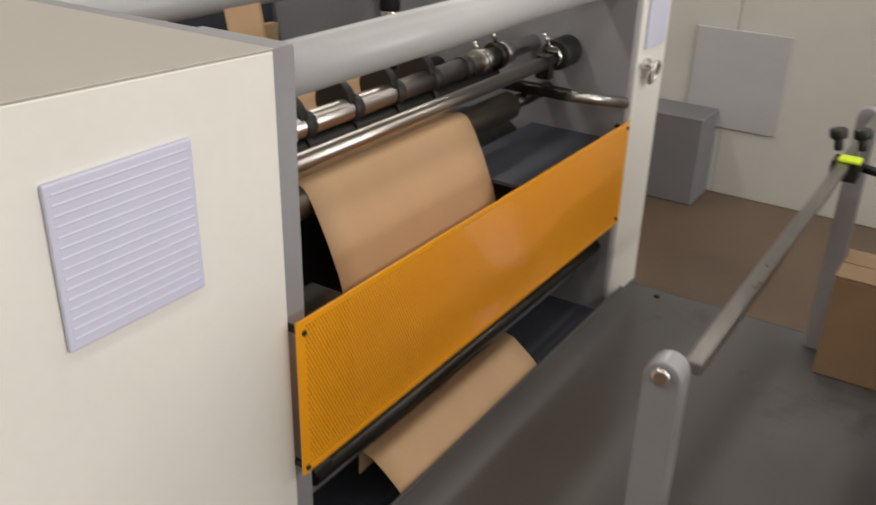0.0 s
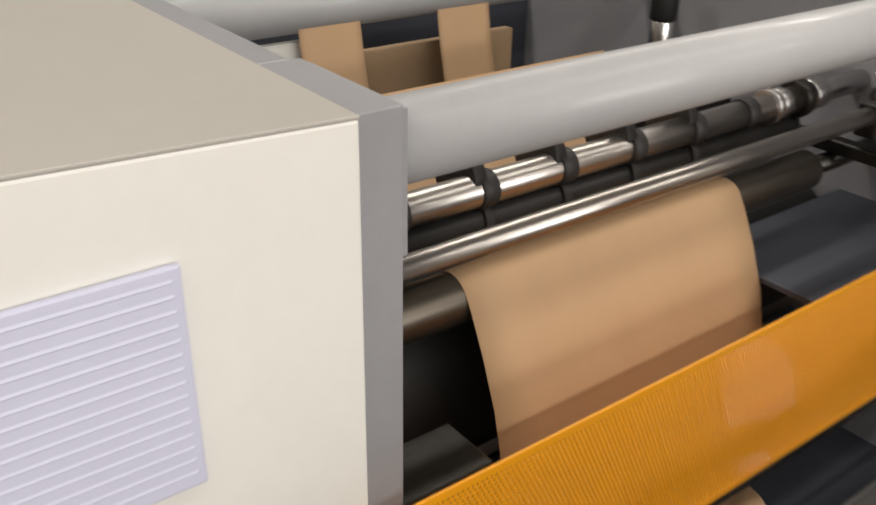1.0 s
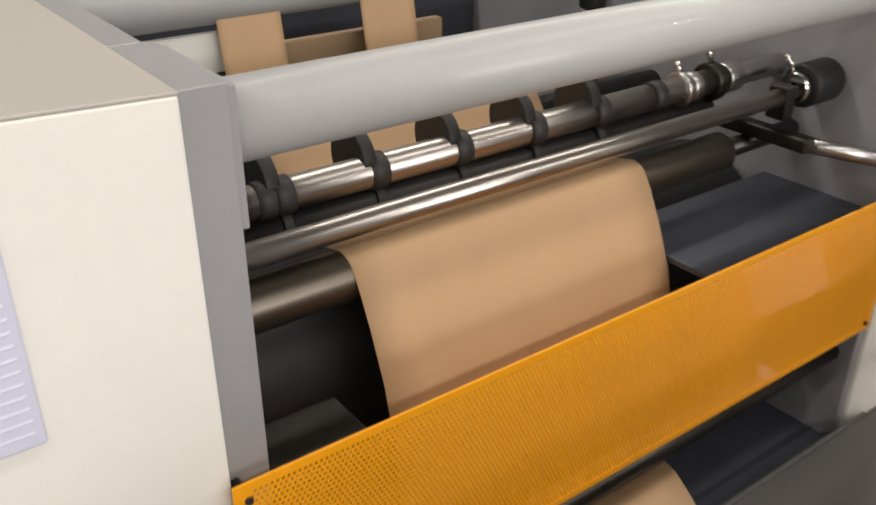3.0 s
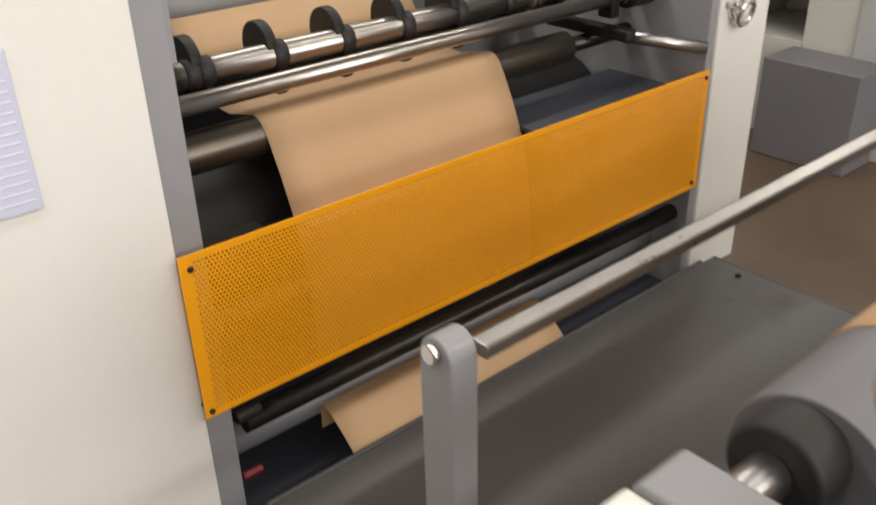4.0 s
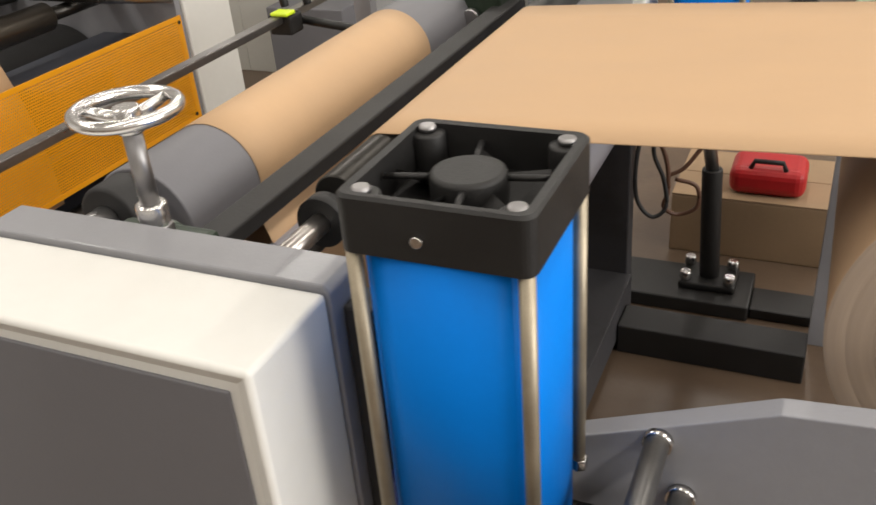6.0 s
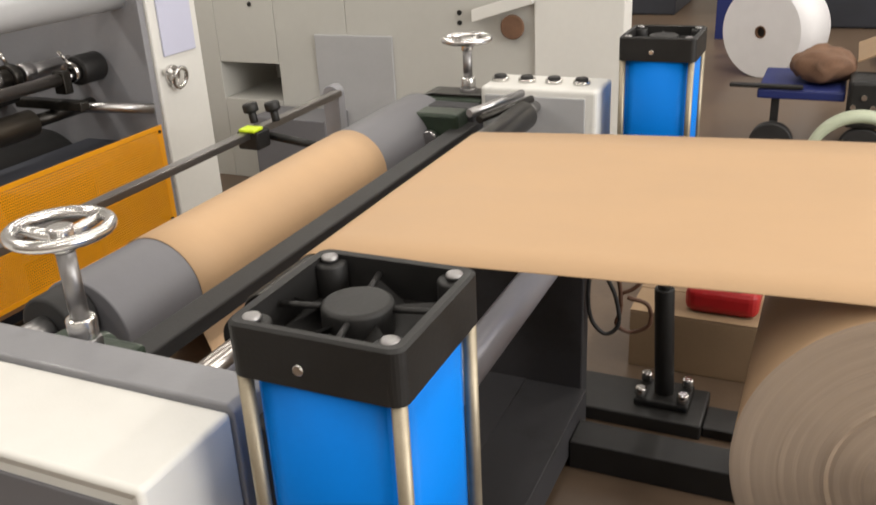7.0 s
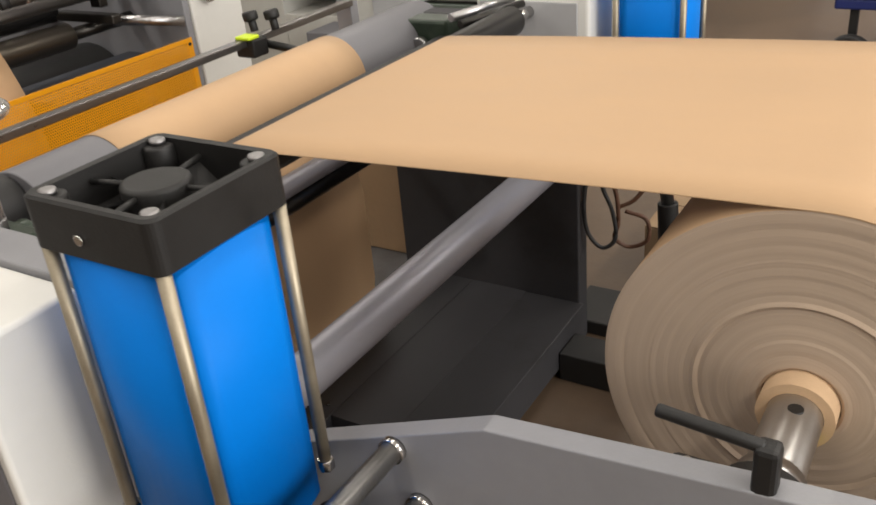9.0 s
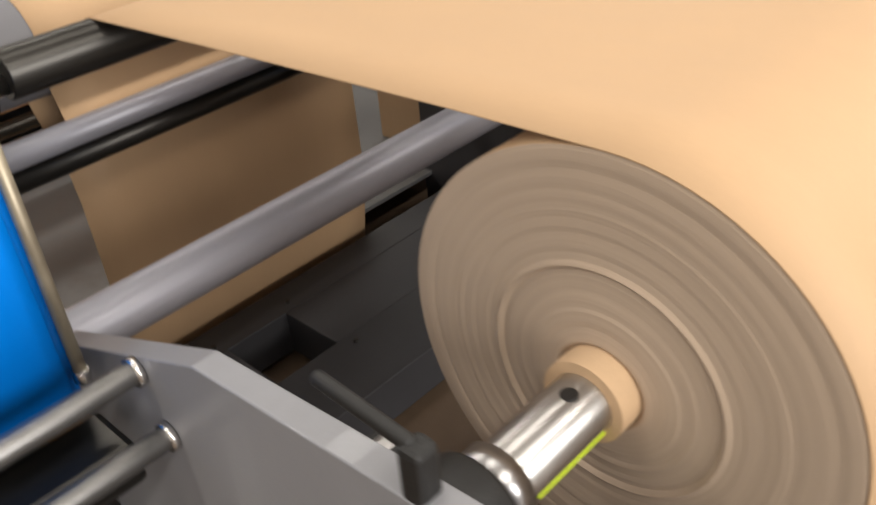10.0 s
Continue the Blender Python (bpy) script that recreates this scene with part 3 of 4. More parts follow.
front = max((f for f in cv.faces if f.normal.y < -0.9), key=lambda f: f.calc_area())
bmesh.ops.inset_individual(cv, faces=[front], thickness=0.022)
bmesh.ops.translate(cv, verts=front.verts, vec=(0, 0.008, 0))
cover = part("cover", cv, WHITE, unw, "cream enamelled cover box")
part("door", block(0.072, 0.523, 1.0500, 1.0555, 0.034, 0.925, 0.002), INSET, cover, "slate grey inset door")
for z in (0.79, 0.22):
    part("hinge", rod((0.073, 1.044, z - 0.02), (0.073, 1.044, z + 0.02), 0.007, 12, 0.001), WHITE, cover)
near_plate = prism_y([(0.043, 0.0), (0.043, 0.958), (0.05, 0.966), (0.552, 0.966), (0.560, 0.957), (0.560, 0.0)], 1.196, 1.262, 0.003)
part("side_plate", near_plate, GREY, unw, "thick grey side plate")
part("valve_block", block(0.17, 0.32, 1.2625, 1.325, 0.84, 0.935, 0.008), GREEN, unw, "oily dark green cast block")
part("valve_boss", rod((0.20, 1.325, 0.88), (0.20, 1.37, 0.88), 0.03, 20, 0.003), GREEN, unw)
# black strip added to keep the gap before the cylinder dark
part("gap_strip", block(0.5615, 0.598, 1.215, 1.262, 0.0, 0.93, 0.004), RUBBER, unw, "black strip filling the dark gap")
part("hose", path_tube([(0.618, 1.195, 0.0), (0.616, 1.195, 0.3), (0.612, 1.20, 0.55), (0.606, 1.205, 0.70)], 0.012, 10), FARBLUE, unw, "violet-blue hose")
part("end_plate", prism_y([(0.545, 0.66), (0.545, 0.80), (0.605, 0.875), (0.612, 0.735)], 1.300, 1.306, 0.001), LILACSTEEL, unw, "pale lilac guard plate behind the black strip")


def handwheel(cx, cy, z0, z1):
    hw = thing("handwheel", (cx, cy, z0), "chrome three-spoke handwheel on a steel stem", "handwheel", "handwheels")
    R = 0.062
    part("rim", path_tube(circle_pts((cx, cy, z1), R, (1, 0, 0), (0, 1, 0), 40), 0.0085, 10, True), WHEEL, hw)
    part("hub", rod((cx, cy, z1 - 0.03), (cx, cy, z1 + 0.004), 0.017, 24, 0.003), WHEEL, hw)
    for k in range(3):
        a = math.radians(75 + 120 * k)
        p = (cx + (R - 0.003) * math.cos(a), cy + (R - 0.003) * math.sin(a), z1 - 0.001)
        q = (cx + 0.012 * math.cos(a), cy + 0.012 * math.sin(a), z1 - 0.012)
        part("spoke", rod(q, p, 0.009, 12, r2=0.0065), WHEEL, hw)
    part("stem", rod((cx, cy, z0 + 0.04), (cx, cy, z1 - 0.028), 0.0125, 20), SATIN, hw)
    part("collar", rod((cx, cy, z0), (cx, cy, z0 + 0.046), 0.020, 24, 0.004), WHEEL, hw)
    part("collar", rod((cx, cy, z0 - 0.002), (cx, cy, z0 + 0.016), 0.0235, 6, 0.002), SATIN, hw)
    return hw


handwheel(0.251, 1.287, 0.937, 1.108)
handwheel(0.209, 2.766, 0.937, 1.085)

# dancer roller and idlers
DX, DZ, DR = 0.089, 0.855, 0.092
dn = part("dancer_roller", rod((DX, 1.43, DZ), (DX, 2.70, DZ), DR, 48, 0.003), INSET, unw, "dark grey dancer roller")
part("bearing", rod((DX - 0.01, 1.37, DZ + 0.035), (DX - 0.01, 1.43, DZ + 0.035), 0.052, 32, 0.006), RUBBER, dn, "black bearing ring")
part("journal", rod((DX - 0.01, 1.27, DZ + 0.035), (DX - 0.01, 1.37, DZ + 0.035), 0.024, 20, 0.003), STEEL, dn)
part("journal", rod((DX, 2.70, DZ), (DX, 2.78, DZ), 0.024, 20, 0.003), STEEL, dn)
part("guide_bar", block(0.236, 0.288, 1.263, 2.639, 0.866, 0.894, 0.004), RUBBER, unw, "black square guide bar")
QX, QZ, QR = 0.425, 0.930, 0.036
gr = part("web_roller", rod((QX, 1.45, QZ), (QX, 2.60, QZ), QR, 40, 0.003), DARKSTEEL, unw, "black rubber web roller")
part("journal", rod((QX, 1.263, QZ - 0.012), (QX, 1.45, QZ - 0.012), 0.015, 20), RODSTEEL, gr, "bright steel roller journal")
part("bearing", tube((QX, 1.40, QZ - 0.012), (QX, 1.425, QZ - 0.012), 0.036, 0.0155), BLACK, gr)
part("journal", rod((QX, 2.60, QZ), (QX, 2.70, QZ), 0.015, 20), CHROME, gr)
part("idler_roller", rod((0.19, 1.263, 0.715), (0.19, 2.638, 0.715), 0.024, 28), LILACSTEEL, unw, "dull lilac-grey idler roller")
part("idler_roller", rod((0.17, 1.263, 0.664), (0.17, 2.638, 0.664), 0.024, 28), DARKSTEEL, unw)
part("tension_roller", rod((0.492, 1.27, 0.541), (0.492, 2.638, 0.541), 0.043, 40, 0.003), LILACSTEEL, unw, "dull lilac-grey tension roller")
part("side_plate", prism_y([(0.0, 0.0), (0.0, 0.90), (0.06, 0.93), (0.27, 0.93), (0.285, 0.80), (0.575, 0.80), (0.575, 0.0)], 2.64, 2.70, 0.004), DECK, unw, "dark far side plate")
# far cover with its switches
cov2 = part("cover", block(0.27, 0.585, 2.7005, 2.86, 0.62, 0.975, 0.01, 3), WHITE, unw, "cream cover box with switches on top")
part("door", block(0.285, 0.555, 2.694, 2.7002, 0.70, 0.955, 0.002), GREYLIGHT, cov2)
part("rest_plate", prism_y([(0.09, 0.9365), (0.12, 0.944), (0.31, 0.944), (0.335, 0.9365)], 2.72, 2.80, 0.001), DARKSTEEL, unw, "thin dark plate under the handwheel")
for k in range(4):
    part("switch", rod((0.30 + 0.075 * k, 2.775, 0.975), (0.30 + 0.075 * k, 2.775, 0.992), 0.017, 20, 0.003), BLACK, cov2, "round black push switch")
    part("switch_ring", tube((0.30 + 0.075 * k, 2.775, 0.975), (0.30 + 0.075 * k, 2.775, 0.984), 0.023, 0.0175, 20), CHROME, cov2)
part("valve_block", block(0.10, 0.26, 2.56, 2.639, 0.80, 0.93, 0.008), GREEN, unw)
part("valve_block", block(0.08, 0.269, 2.701, 2.84, 0.60, 0.936, 0.008), GREEN, unw)
for k in range(3):
    part("valve_cap", rod((0.13 + 0.06 * k, 2.55, 0.87), (0.13 + 0.06 * k, 2.53, 0.87), 0.022, 18, 0.003), STEEL, unw)
part("slide_rail", rod((0.335, 2.46, 0.966), (0.40, 2.66, 0.972), 0.010, 12), STEEL, unw)
part("slide_rail", rod((0.36, 2.46, 0.952), (0.425, 2.66, 0.958), 0.010, 12), DARKSTEEL, unw)
# roll-holding side frames
CX, CZ, CR = 1.310, 0.752, 0.251
prof = [(0.64, 0.0), (0.64, 0.650), (0.77, 0.704), (1.022, 0.808), (1.30, 0.832), (1.95, 0.875), (1.95, 0.0)]
frame_a = part("roll_frame", prism_y(prof, 1.325, 1.357, 0.002), GREY, unw, "grey steel roll-holding side frame")
prof2 = [(1.06, 0.0), (1.06, 0.80), (1.30, 0.832), (1.95, 0.875), (1.95, 0.0)]
part("roll_frame", prism_y(prof2, 2.64, 2.672, 0.002), GREY, unw)
for x, z in ((0.895, 0.738), (0.926, 0.660)):
    peg = part("peg", rod((x, 1.02, z), (x, 1.325, z), 0.0145, 24, 0.002), PEG, frame_a, "round steel peg")
    part("peg_ring", tube((x, 1.314, z), (x, 1.3245, z), 0.0175, 0.0146, 24), CHROME, peg)
part("brake_arm", block(0.79, 0.885, 1.05, 1.3, 0.58, 0.64, 0.01), DARKSTEEL, frame_a, "dark steel brake arm")
part("chuck", rod((CX, 1.3575, CZ), (CX, 1.410, CZ), 0.052, 32, 0.005), BLACK, frame_a, "black shaft chuck")
part("chuck_nut", rod((1.235, 1.3575, 0.79), (1.235, 1.385, 0.79), 0.015, 6, 0.002), STEEL, frame_a)
part("chuck_jaw", block(1.215, 1.275, 1.3575, 1.395, 0.735, 0.80, 0.008), BLACK, frame_a)
lev = part("lever", rod((1.214, 1.336, 0.892), (1.318, 1.338, 0.880), 0.0072, 14, 0.003), BLACK, frame_a, "black locking lever")
part("lever_pivot", block(1.309, 1.333, 1.326, 1.352, 0.820, 0.884, 0.006), BLACK, lev)


# ---- blue brake cylinders with fan caps ----
def rounded(cx, cy, h, r, n=6):
    out = []
    for sx, sy, a0 in ((1, 1, 0), (-1, 1, 90), (-1, -1, 180), (1, -1, 270)):
        for k in range(n + 1):
            a = math.radians(a0 + 90 * k / n)
            out.append((cx + sx * (h - r) + r * math.cos(a), cy + sy * (h - r) + r * math.sin(a)))
    return out


def cylinder_unit(cx, cy, ztop, zbot, label, lean=0.0):
    cu = thing("brake_cylinder", (cx, cy, zbot - 0.5), label, "cylinder", "blue brake cylinders")
    h, t = 0.0935, 0.058
    b, q = 0.0865, 0.0185
    corner = [(b - 0.006, b - q), (b - 0.4 * q, b - q), (b - q, b - 0.4 * q), (b - q, b - 0.006)]
    corner += [(u * (b - q), b + 0.004 - 0.010 * u * u) for u in (0.75, 0.5, 0.25, 0, -0.25, -0.5, -0.75)]
    outline = []
    for k in range(4):
        ca, sa = (1, 0, -1, 0)[k], (0, 1, 0, -1)[k]
        outline += [(cx + x * ca - y * sa, cy + x * sa + y * ca) for x, y in corner]
    part("body", prism_z(outline, zbot - 0.062, ztop - t, smooth=True), BLUE, cu, "bright blue anodised body")
    part("foot_cap", prism_z(rounded(cx, cy, 0.070, 0.02), zbot - 0.085, zbot - 0.0625), DARKSTEEL, cu)
    # open square fan frame
    own = bmesh.new()
    outer, inner = rounded(cx, cy, h, 0.014), rounded(cx, cy, h - 0.011, 0.010)
    loops = [[own.verts.new((x, y, z)) for x, y in prof] for prof, z in ((outer, ztop - t), (outer, ztop - 0.003), ([(cx + (x - cx) * 0.97, cy + (y - cy) * 0.97) for x, y in outer], ztop), (inner, ztop - 0.001), (inner, ztop - t + 0.014))]
    for u, v in zip(loops, loops[1:]):
        for k in range(len(u)):
            own.faces.new((u[k], u[(k + 1) % len(u)], v[(k + 1) % len(u)], v[k]))
    own.faces.new(loops[-1])
    own.faces.new(loops[0])
    bmesh.ops.recalc_face_normals(own, faces=own.faces)
    fan = part("fan_frame", own, BLACK, cu, "black square fan housing")
    part("hub", rod((cx, cy, ztop - t + 0.012), (cx, cy, ztop - 0.008), 0.037, 40, 0.005), BLACK, fan, "round black fan hub")
    for k in range(5):
        a = math.radians(20 + 72 * k)
        d, n = Vector((math.cos(a), math.sin(a), 0)), Vector((-math.sin(a), math.cos(a), 0))
        c = Vector((cx, cy, ztop - 0.026))
        bl = bmesh.new()
        pts = [c + d * 0.035 - n * 0.016 + Vector((0, 0, -0.024)), c + d * 0.074 - n * 0.022 + Vector((0, 0, -0.024)),
               c + d * 0.077 + n * 0.016 + Vector((0, 0, 0.004)), c + d * 0.035 + n * 0.012 + Vector((0, 0, 0.004))]
        f = bl.faces.new([bl.verts.new(p) for p in pts])
        r = bmesh.ops.extrude_face_region(bl, geom=[f])
        bmesh.ops.translate(bl, verts=[v for v in r["geom"] if isinstance(v, bmesh.types.BMVert)], vec=(0, 0, 0.003))
        bmesh.ops.recalc_face_normals(bl, faces=bl.faces)
        part("blade", bl, BLACK, fan)
    for k in range(4):
        a = math.radians(12 + 90 * k)
        d = Vector((math.cos(a), math.sin(a), 0))
        c = Vector((cx, cy, ztop - 0.016))
        part("strut", rod(c + d * 0.034, c + d * (0.079 / max(abs(d.x), abs(d.y))), 0.0035, 8), BLACK, fan)
    for sx in (1, -1):
        for sy in (1, -1):
            x, y = cx + sx * 0.0735, cy + sy * 0.0735
            part("corner_boss", rod((x, y, ztop - t + 0.013), (x, y, ztop - 0.006), 0.0185, 20, 0.003), BLACK, fan)
            part("screw", rod((x, y, ztop - 0.006), (x, y, ztop + 0.001), 0.0095, 16, 0.003), SATIN, fan, "bright screw head")
            part("tie_rod", rod((x + sx * 0.010, y + sy * 0.010, zbot - 0.02), (x + sx * 0.010, y + sy * 0.010, ztop - t), 0.0078, 14), ZINC, cu, "zinc plated tie rod")
            part("nut", rod((x + sx * 0.010, y + sy * 0.010, zbot - 0.036), (x + sx * 0.010, y + sy * 0.010, zbot - 0.0205), 0.011, 6, 0.001), CHROME, cu)
    part("port", rod((cx - 0.012, cy - h, ztop - 0.036), (cx - 0.012, cy - h - 0.004, ztop - 0.036), 0.006, 12, 0.001), CHROME, fan)
    part("piston_rod", rod((cx + lean * 0.7, cy, zbot - 0.30), (cx, cy, zbot - 0.0855), 0.018, 20), STEEL, cu)
    part("clevis", rod((cx + lean, cy, 0.06), (cx + lean * 0.7, cy, zbot - 0.2995), 0.028, 20, 0.004), BLACK, cu, "black piston clevis")
    return cu


cylinder_unit(0.725, 1.209, 1.125, 0.735, "blue brake cylinder with black fan cap beside cream cover")
cylinder_unit(0.722, 2.82, 1.108, 0.70, "blue brake cylinder with black fan cap beyond the web", 0.055)
ft = thing("foot_bracket", (0.777, 2.82, 0.0), "black bolted foot bracket under the far cylinder", "bracket")
part("beam", block(0.50, 0.90, 2.70, 2.90, 0.0, 0.045, 0.006), BLACK, ft)
part("beam_step", block(0.901, 1.08, 2.72, 2.84, 0.0, 0.032, 0.005), BLACK, ft)
part("flange", block(0.70, 0.855, 2.755, 2.885, 0.0455, 0.066, 0.006), BLACK, ft)
for dx in (-0.06, 0.06):
    for dy in (-0.045, 0.045):
        part("bolt", rod((0.777 + dx, 2.82 + dy, 0.066), (0.777 + dx, 2.82 + dy, 0.096), 0.017, 14, 0.005), CHROME, ft, "bright domed bolt")
ft1 = thing("foot_bracket", (0.725, 1.209, 0.0), "black bolted foot bracket under the near cylinder", "bracket")
part("beam", block(0.62, 0.855, 1.14, 1.26, 0.0, 0.06, 0.006), BLACK, ft1)

# ---- the paper roll on its shaft, and the web that runs off it ----
Y0R, Y1R = 1.597, 2.305
rng = random.Random(4)
own = bmesh.new()
N = 96
prof = [(0.0465, Y0R - 0.004)]
r = 0.0465
while r < CR - 0.006:
    r += rng.uniform(0.003, 0.008)
    prof.append((min(r, CR - 0.002), Y0R + rng.uniform(-0.0005, 0.0005) + (-0.0025 if 0.126 < r < 0.132 else 0.002 if r < 0.126 else 0) - 0.009 * max(0, 0.135 - r) / 0.085))
prof += [(CR, Y0R + 0.001), (CR, Y1R), (0.0465, Y1R)]
loops = []
for rr, y in prof:
    e = 0.0008 * rng.random()
    loops.append([own.verts.new((CX + rr * math.cos(k * math.tau / N), y + e * math.sin(k * math.tau / N + rr * 30), CZ + rr * math.sin(k * math.tau / N))) for k in range(N)])
for u, v in zip(loops, loops[1:]):
    for k in range(N):
        f = own.faces.new((u[k], u[(k + 1) % N], v[(k + 1) % N], v[k]))
        f.smooth = u is loops[-3]
bmesh.ops.recalc_face_normals(own, faces=own.faces)
proll = thing("paper_roll", (CX, Y0R, CZ), "large roll of brown kraft paper with uneven wound edges", "paper roll")
wound = part("wound_paper", own, ROLLEND, proll, "wound kraft layers")
wound.data.materials.append(KRAFT)
for p in wound.data.polygons:
    if abs(p.normal.y) < 0.3 and Vector((p.center.x, 0, p.center.z)).length > CR - 0.01:
        p.material_index = 1
part("core", tube((CX, 1.562, CZ), (CX, 2.34, CZ), 0.0455, 0.0331, 40), CORE, proll, "pale cardboard core")
ash = thing("air_shaft", (CX, 1.4, CZ), "polished steel winding shaft through the paper roll", "shaft")
part("bar", rod((CX, 1.4105, CZ), (CX, 2.638, CZ), 0.0325, 40, 0.004), SHAFT, ash)
part("key_strip", block(CX + 0.018, CX + 0.026, 1.46, 1.57, CZ - 0.0275, CZ - 0.0195, 0.002), SAFETY, ash, "lime yellow rubber key strip")
part("grub_hole", rod((CX + 0.004, 1.535, CZ + 0.030), (CX + 0.004, 1.535, CZ + 0.0332), 0.009, 16), BLACK, ash)
part("collar", tube((CX, 1.413, CZ), (CX, 1.440, CZ), 0.039, 0.0326, 36), STEEL, ash)
off = arc(CX, CZ, CR + 0.0015, -100, 92, 40) + [(1.13, 0.9995), (1.0, 0.994), (0.85, 0.9875), (0.70, 0.981), (0.55, 0.974)] + arc(QX, QZ, QR + 0.0015, 92, 262, 14)
whole("paper_web", sheet(off, 1.597, 2.305, wave=0.0012), KRAFT, (0.6, 1.9, 0.9), "broad brown kraft web drawn off the roll over a black roller", "paper")
over = [(0.185, 0.735)] + arc(DX, DZ, DR + 0.0015, -38, 205, 30) + [(0.05, 0.72), (0.115, 0.63), (0.128, 0.55), (0.128, 0.30), (0.085, 0.05)]
whole("paper_web", sheet(over, 1.607, 2.307), KRAFT, (0.1, 1.9, 0.6), "brown kraft web wrapped over the dark dancer roller", "paper")

# cable loops hanging under the web
def hanging(points, n=8):
    """A smooth line through a few bends."""
    p = [Vector(q) for q in points]
    p = [p[0] * 2 - p[1]] + p + [p[-1] * 2 - p[-2]]
    out = []
    for i in range(1, len(p) - 2):
        for k in range(n):
            t = k / n
            out.append(0.5 * ((2 * p[i]) + (p[i + 1] - p[i - 1]) * t + (2 * p[i - 1] - 5 * p[i] + 4 * p[i + 1] - p[i + 2]) * t * t
                              + (3 * p[i] - p[i - 1] - 3 * p[i + 1] + p[i + 2]) * t ** 3))
    return out + [p[-2]]


for bends, mat, label in (
        (((0.60, 2.69, 0.62), (0.585, 2.66, 0.46), (0.592, 2.66, 0.36), (0.63, 2.67, 0.31), (0.665, 2.68, 0.34), (0.655, 2.68, 0.42), (0.625, 2.68, 0.50), (0.64, 2.69, 0.60)), RUBBER,
         "looped black electric cable hanging beside the far plate"),
        (((0.615, 2.68, 0.58), (0.655, 2.70, 0.47), (0.665, 2.70, 0.38), (0.655, 2.70, 0.33), (0.69, 2.72, 0.30), (0.74, 2.72, 0.33), (0.735, 2.72, 0.39), (0.68, 2.71, 0.41)), BROWNCABLE,
         "brown rubber cable looped beside the far plate"),
        (((0.665, 2.71, 0.42), (0.70, 2.72, 0.44), (0.735, 2.73, 0.49), (0.765, 2.735, 0.54)), BROWNCABLE, "short brown cable leading to the far cylinder")):
    whole("cable", path_tube(hanging(bends), 0.006, 8), mat, bends[0], label, "cable", "cables under the web")

# ---- cartons behind ----
def carton(x0, x1, y0, y1, z1, label, z0=0.0):
    c = thing("carton", (x0, y0, z0), label, "box")
    part("body", block(x0, x1, y0, y1, z0, z1 - 0.006, 0.004), CARTON, c)
    part("flap", block(x0, x1, y0, (y0 + y1) / 2 - 0.002, z1 - 0.0055, z1, 0.001), CARTON, c)
    part("flap", block(x0, x1, (y0 + y1) / 2 + 0.002, y1, z1 - 0.0055, z1, 0.001), CARTON, c)
    return c


carton(0.62, 1.10, 3.05, 3.4, 0.20, "tan cardboard carton with a red tool case on it")
carton(-0.26, -0.04, 2.72, 2.94, 0.46, "tan cardboard carton standing on the base tray", 0.131)
tc = thing("tool_case", (0.89, 3.1, 0.2), "rounded red plastic tool case on a carton", "case")
part("shell", block(0.78, 1.0, 3.08, 3.24, 0.201, 0.29, 0.03, 4), RED, tc)
part("handle", path_tube([(0.84, 3.10, 0.285), (0.85, 3.10, 0.31), (0.93, 3.10, 0.31), (0.94, 3.10, 0.285)], 0.008, 8), BLACK, tc)

# ---- second machine across the aisle ----
fm = thing("grey_machine", (-1.2, 4.3, 0.0), "long pale grey enclosed machine across the aisle", "machine")
MY = 4.36
part("low_panel", block(-3.2, -1.86, MY, MY + 1.2, 0.0, 1.01, 0.004), FARGREY, fm)
low = block(-1.858, -1.495, MY, MY + 1.2, 0.632, 1.01, 0.003)
low = block(-1.858, -1.495, MY, MY + 1.2, 0.0, 0.44, 0.003, bm=low)
low = block(-1.858, -1.495, MY + 0.5, MY + 1.2, 0.4402, 0.6318, 0.0, bm=low)
part("low_panel", low, FARGREY, fm, "pale grey panel with a dark opening")
part("low_panel", block(-1.493, -1.082, MY, MY + 1.2, 0.0, 1.01, 0.004), FARGREY, fm)
part("tall_panel", block(-1.08, -0.12, MY, MY + 1.2, 0.0, 1.9, 0.004), FARGREY, fm)
part("end_post", block(-0.118, 0.283, MY - 0.02, MY + 0.12, 0.0, 1.9, 0.006), WHITE, fm, "cream end post")
part("emblem", prism_y([(0.13 + 0.05 * math.cos(a), 1.06 + 0.085 * math.sin(a)) for a in [k * math.tau / 20 for k in range(20)] if True], MY - 0.026, MY - 0.021), FARBLUE, fm, "blue oval emblem")
part("door", block(-1.26, -0.83, MY - 0.014, MY - 0.001, 0.33, 0.79, 0.004), GREYLIGHT, fm, "grey service door")
part("drawer_box", block(-1.52, -1.10, MY - 0.25, MY - 0.016, 0.0, 0.42, 0.006), INSET, fm)
hd = prism_y([(-0.403, 0.87), (-0.403, 0.925), (-0.115, 1.01), (-0.115, 0.955)], MY - 0.05, MY - 0.022, 0.003)
part("grab_bar", hd, WHITE, fm, "white sloped grab bar")
part("knob", rod((-0.215, MY - 0.04, 0.85), (-0.215, MY - 0.021, 0.85), 0.055, 20, 0.005), BROWN, fm)
